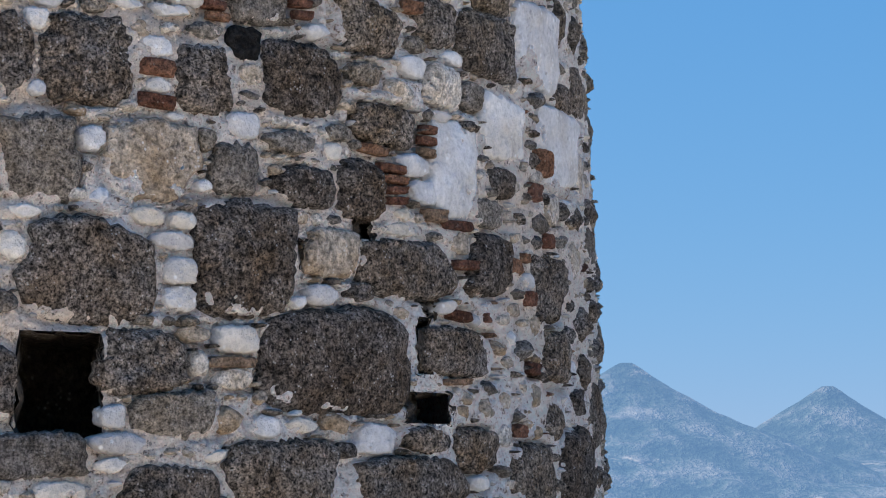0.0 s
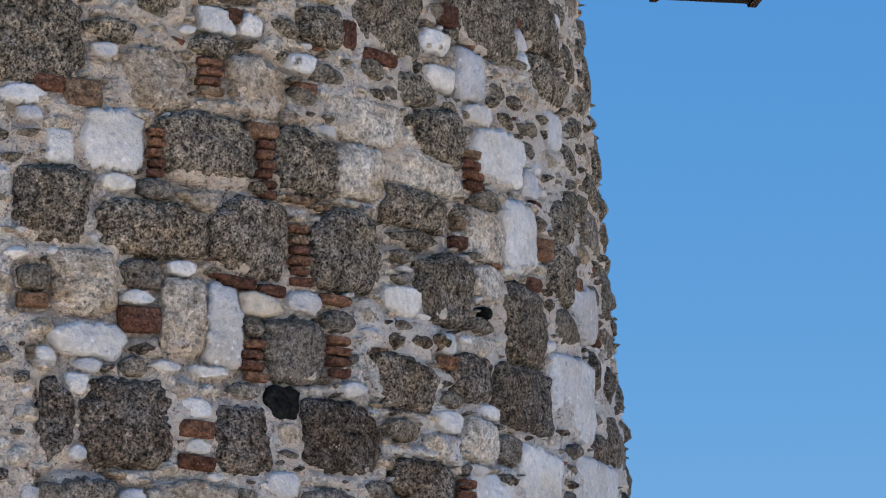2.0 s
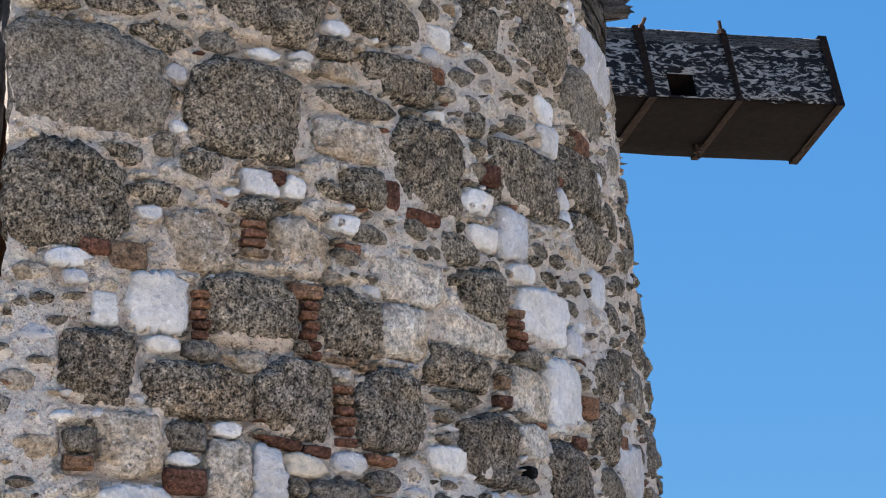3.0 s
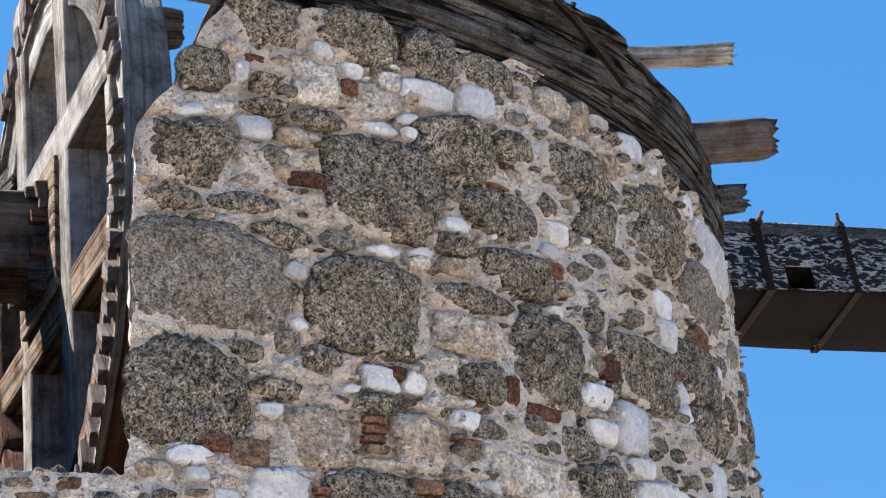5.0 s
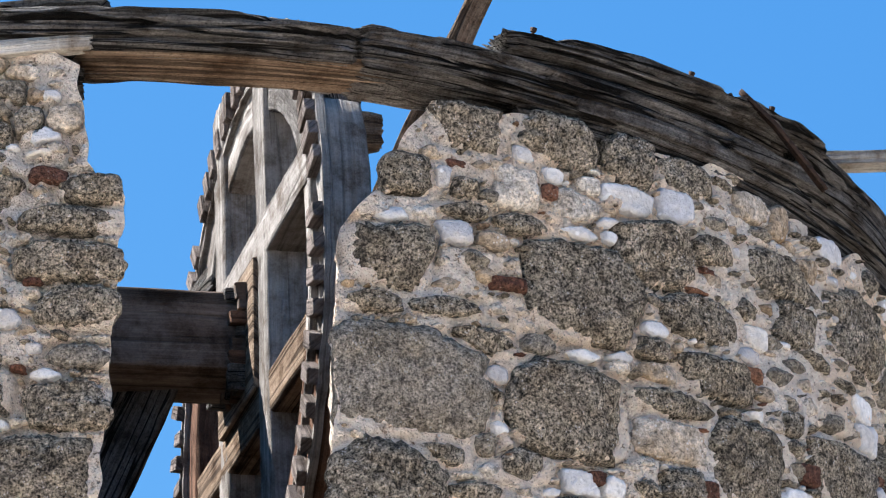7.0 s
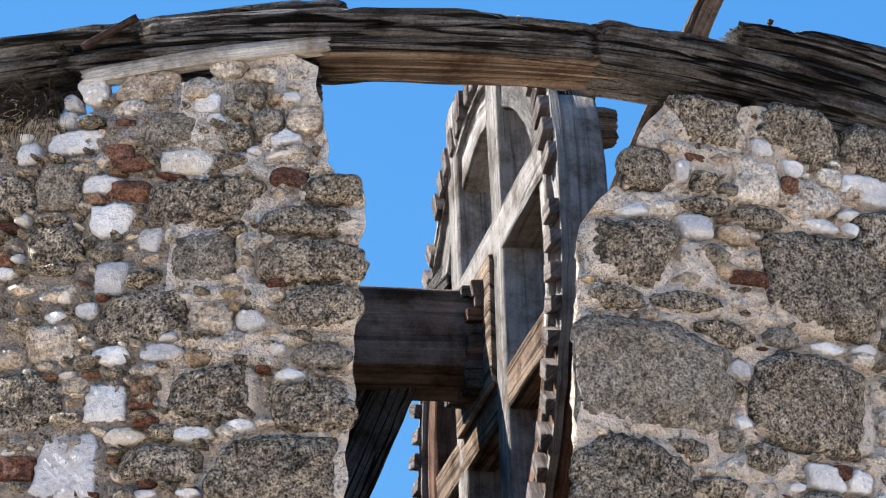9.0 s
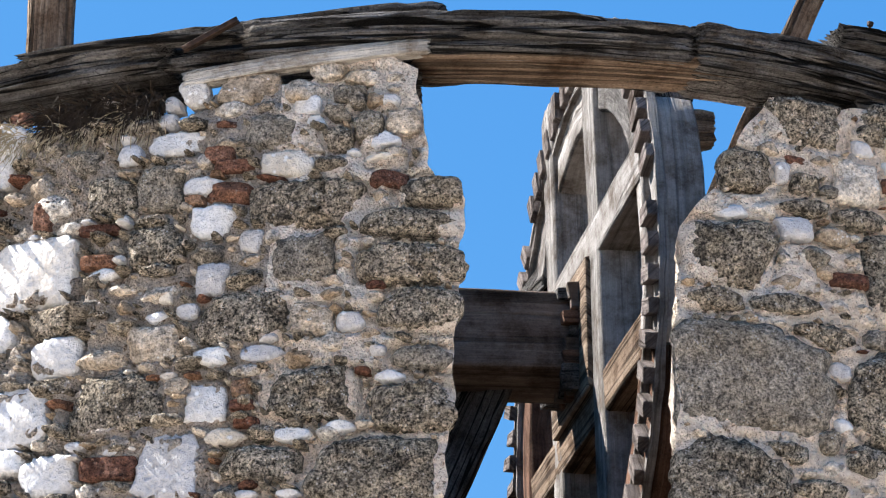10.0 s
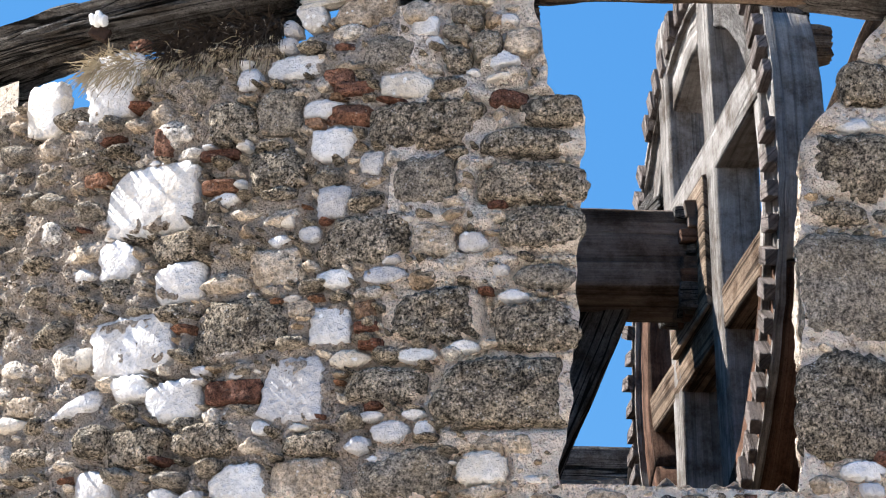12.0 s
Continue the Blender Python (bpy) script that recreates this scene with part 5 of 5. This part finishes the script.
lay('R', [(-13.8, 3.66, 0.09, 0.04), (-15.6, 3.64, 0.11, 0.08), (-26.3, 3.61, 0.11, 0.04), (-28.0, 3.43, 0.05, 0.02), (-29.0, 3.43, 0.04, 0.02), (-29.4, 3.76, 0.07, 0.03), (-30.2, 3.42, 0.05, 0.02), (-41.4, 3.41, 0.06, 0.04), (-41.6, 3.47, 0.04, 0.04), (-50.1, 3.36, 0.15, 0.04), (-52.0, 3.49, 0.10, 0.07), (-57.8, 3.43, 0.11, 0.05), (13.9, 4.06, 0.06, 0.05), (13.8, 4.01, 0.07, 0.03), (13.5, 3.96, 0.07, 0.03), (-19.3, 3.94, 0.03, 0.04), (-24.7, 3.93, 0.05, 0.04), (-32.8, 3.95, 0.05, 0.09), (-35.4, 3.91, 0.15, 0.04), (-42.1, 4.12, 0.09, 0.07), (-50.8, 4.21, 0.09, 0.03), (31.9, 4.57, 0.09, 0.05), (27.3, 4.65, 0.06, 0.10), (23.4, 4.58, 0.13, 0.03)])
lay('R', [(23.3, 4.48, 0.11, 0.04), (17.6, 4.64, 0.06, 0.03), (16.4, 4.78, 0.09, 0.05), (15.4, 4.74, 0.12, 0.04), (-19.6, 4.47, 0.12, 0.04), (-22.6, 4.79, 0.05, 0.05), (-34.1, 4.67, 0.06, 0.02), (-37.4, 4.38, 0.08, 0.05), (-55.4, 4.40, 0.13, 0.08), (30.0, 4.99, 0.06, 0.04)])
lay('S', [(-37.4, 2.52, 0.11, 0.12), (-40.5, 2.66, 0.08, 0.10), (-25.1, 2.96, 0.07, 0.12), (-28.4, 3.27, 0.07, 0.18), (-30.8, 3.00, 0.08, 0.12), (-19.6, 3.50, 0.05, 0.14), (-23.1, 3.74, 0.09, 0.11), (-26.4, 3.50, 0.05, 0.17), (-43.4, 3.65, 0.09, 0.13)])

lay("B", [(-13.0, 1.93, 0.1, 0.22)])
lay("G", [(-13.6, 4.13, 0.47, 0.32)])
lay("L", [(7.2, 4.93, 0.1, 0.07), (5.9, 4.86, 0.09, 0.08), (6.3, 4.76, 0.1, 0.06), (8.4, 5.0, 0.12, 0.06), (10.3, 5.03, 0.11, 0.05)])
lay("G", [(7.9, 4.84, 0.08, 0.13), (9.6, 4.9, 0.11, 0.07)])
# near-black stones stand in for two dark voids in the wall
lay("K", [(-26.8, 2.85, 0.12, 0.09), (-43.8, 3.21, 0.07, 0.045)])

set_stones()


def rake_joints():
    """Weathering has hollowed the mortar along the edges of the stones, here more, there less."""
    me = wall.data
    co = np.empty(len(me.vertices) * 3)
    me.vertices.foreach_get("co", co)
    co = co.reshape(-1, 3)
    theta, z = np.degrees(np.arctan2(-co[:, 0], CY - co[:, 1])), co[:, 2]
    from_axis = np.hypot(co[:, 0], co[:, 1] - CY)
    h = z - EYE
    outer_face = np.abs(from_axis - (3.055 - 0.035 * h - 0.0068 * h * h)) < 0.06
    picked = np.nonzero(outer_face)[0]
    co_all, co = co, co[picked]
    theta, z, from_axis = theta[picked], z[picked], from_axis[picked]
    push = np.zeros(len(co))
    patchy = np.clip(0.55 + 1.3 * fbm(np.radians(theta) * 14 + 50, z * 5, 71, 3), 0, 1)
    for t, zc, a, b in SET:
        near = (np.abs(z - zc) < b + 0.04) & (np.abs(theta - t) < math.degrees((a + 0.04) / 2.9))
        dx, dz = np.abs(np.radians(theta[near] - t) * radius(zc) / a), np.abs((z[near] - zc) / b)
        off = ((dx ** 4 + dz ** 4) ** 0.25 - 1.0) * min(a, b)
        push[near] = np.maximum(push[near], 0.04 * np.exp(-((off - 0.004) / 0.009) ** 2))
    k = 1 - push * patchy / from_axis
    co[:, 0] *= k
    co[:, 1] = CY + (co[:, 1] - CY) * k
    co_all[picked] = co
    me.vertices.foreach_set("co", co_all.ravel())
    me.update()


rake_joints()


# ---- small rubble between the stones, packed until the joints are narrow ----
FLANK = []          # angle, height, half sizes of the larger stones on the flank


def rubble(name, tower_range, height_range, kinds, sizes, tries, seed, gap, label, loose=0.3, proud=1.0):
    rnd = random.Random(seed)
    cell = 0.012
    (t_low, t_high), (z_low, z_high) = tower_range, height_range
    nx, nz = int(math.radians(t_high - t_low) * 2.95 / cell), int((z_high - z_low) / cell)
    busy = np.zeros((nx, nz), bool)
    gx, gz = np.meshgrid(np.arange(nx), np.arange(nz), indexing="ij")
    gt = t_low + (gx + 0.5) / nx * (t_high - t_low)
    gh = z_low + (gz + 0.5) * cell
    busy |= gh > top_of(gt) - 0.02
    busy |= (gh > SILL - 0.01) & (gt < edge_left(gh) + 0.3) & (gt > edge_right(gh) - 0.3)
    busy |= (np.abs(gt - HOLE[0]) < HOLE[2] + 0.4) & (np.abs(gh - HOLE[1]) < HOLE[3] + 0.02)
    for theta, z, a, b, _ in VOIDS:
        busy |= (np.abs(gt - theta) < a + 0.3) & (np.abs(gh - z) < b + 0.01)
    for theta, z, a, b in SET:
        if t_low - 12 < theta < t_high + 12:
            dx, dz = np.radians(gt - theta) * radius(z) / (a + gap), (gh - z) / (b + gap)
            busy |= (np.abs(dx) ** 3 + np.abs(dz) ** 3) < 1
    for theta, z, a, b in FLANK:
        dx, dz = np.radians(gt - theta) * radius(z) / a, (gh - z) / b
        busy |= dx ** 2 + dz ** 2 < 1
    made = {k: ([], []) for k, _ in kinds}
    names, weights = [k for k, _ in kinds], [w for _, w in kinds]
    moulds = {k: [rock(300 + 11 * i + q, SHAPE[k][0] * (0.6 + 0.12 * q), 0.13, SHAPE[k][2], 20, 5, 1.5 if k == "R" else 0.8, 0.9, 1.3) for q in range(9)] for i, k in enumerate(names)}
    for size, count in zip(sizes, tries):
        for _ in range(count):
            i, j = rnd.randrange(nx), rnd.randrange(nz)
            if busy[i, j]:
                continue
            kind = rnd.choices(names, weights)[0]
            a = size * rnd.uniform(0.75, 1.35) / 2
            b = a * rnd.uniform(0.38, 0.85) * (0.6 if kind == "R" else 1.0)
            theta, z = gt[i, j], gh[i, j]
            ra, rb = int((a + gap * 0.6) / cell) + 1, int((b + gap * 0.6) / cell) + 1
            i0, i1, j0, j1 = max(0, i - ra), min(nx, i + ra + 1), max(0, j - rb), min(nz, j + rb + 1)
            if i - ra < 0 or i + ra >= nx or busy[i0:i1:2, j0:j1:2].mean() > loose:
                continue
            busy[i0:i1, j0:j1] |= ((gx[i0:i1, j0:j1] - i) / ra) ** 2 + ((gz[i0:i1, j0:j1] - j) / rb) ** 2 < 1.1
            if t_high < -20:
                FLANK.append((theta, z, a, b))
            v, f = rnd.choice(moulds[kind])
            m = wall_pose(theta, z, -0.004, rnd.uniform(-14, 14)) @ Matrix.Diagonal((2 * a, DEPTH[kind] * proud * rnd.uniform(0.6, 1.2), 2 * b, 1))
            verts, faces = made[kind]
            base = len(verts)
            arr = np.array(v) @ np.array(m.to_3x3()).T + np.array(m.translation)
            verts.extend(arr.tolist())
            faces.extend([tuple(q + base for q in face) for face in f])
    for kind, (verts, faces) in made.items():
        if verts:
            ob = part(name, as_mesh(name, verts, faces, RUBBLE[kind]), wall, None, label)
            ob["kind"] = "stuff"


rubble("rubble", (-86.0, -52.0), (1.47, 5.0), (("B", 5), ("G", 2), ("L", 1.5)), (0.26, 0.19, 0.13, 0.09), (3000, 6000, 9000, 9000), 10, 0.0, "weathered stones on the flank of the tower", 0.26)
rubble("rubble", (-52.0, -27.0), (3.5, 5.0), (("B", 5), ("G", 4), ("L", 3)), (0.13, 0.09, 0.06), (1500, 5000, 9000), 14, 0.0, "grey weathered stones packed between the blocks", 0.22)
rubble("rubble", (-86.0, 8.0), (1.47, 5.04), (("B", 3), ("G", 2.5), ("L", 9), ("W", 2.2), ("R", 0.6)), (0.12, 0.085, 0.06, 0.04, 0.024), (900, 6000, 20000, 30000, 26000), 11, 0.0, "small stones and brick chips bedded in the mortar")
rubble("rubble", (8.0, 46.0), (3.2, 5.0), (("B", 5), ("G", 6), ("L", 8), ("W", 1.2), ("R", 0.6)), (0.14, 0.1, 0.07, 0.045, 0.028), (2500, 9000, 16000, 20000, 20000), 12, -0.004, "dense small rubble with little mortar left", 0.25, 1.7)
rubble("rubble", (-10.0, 10.0), (3.2, 3.58), (("L", 4), ("W", 2), ("R", 3)), (0.06, 0.04), (300, 900), 13, 0.01, "small stones along the broken sill")
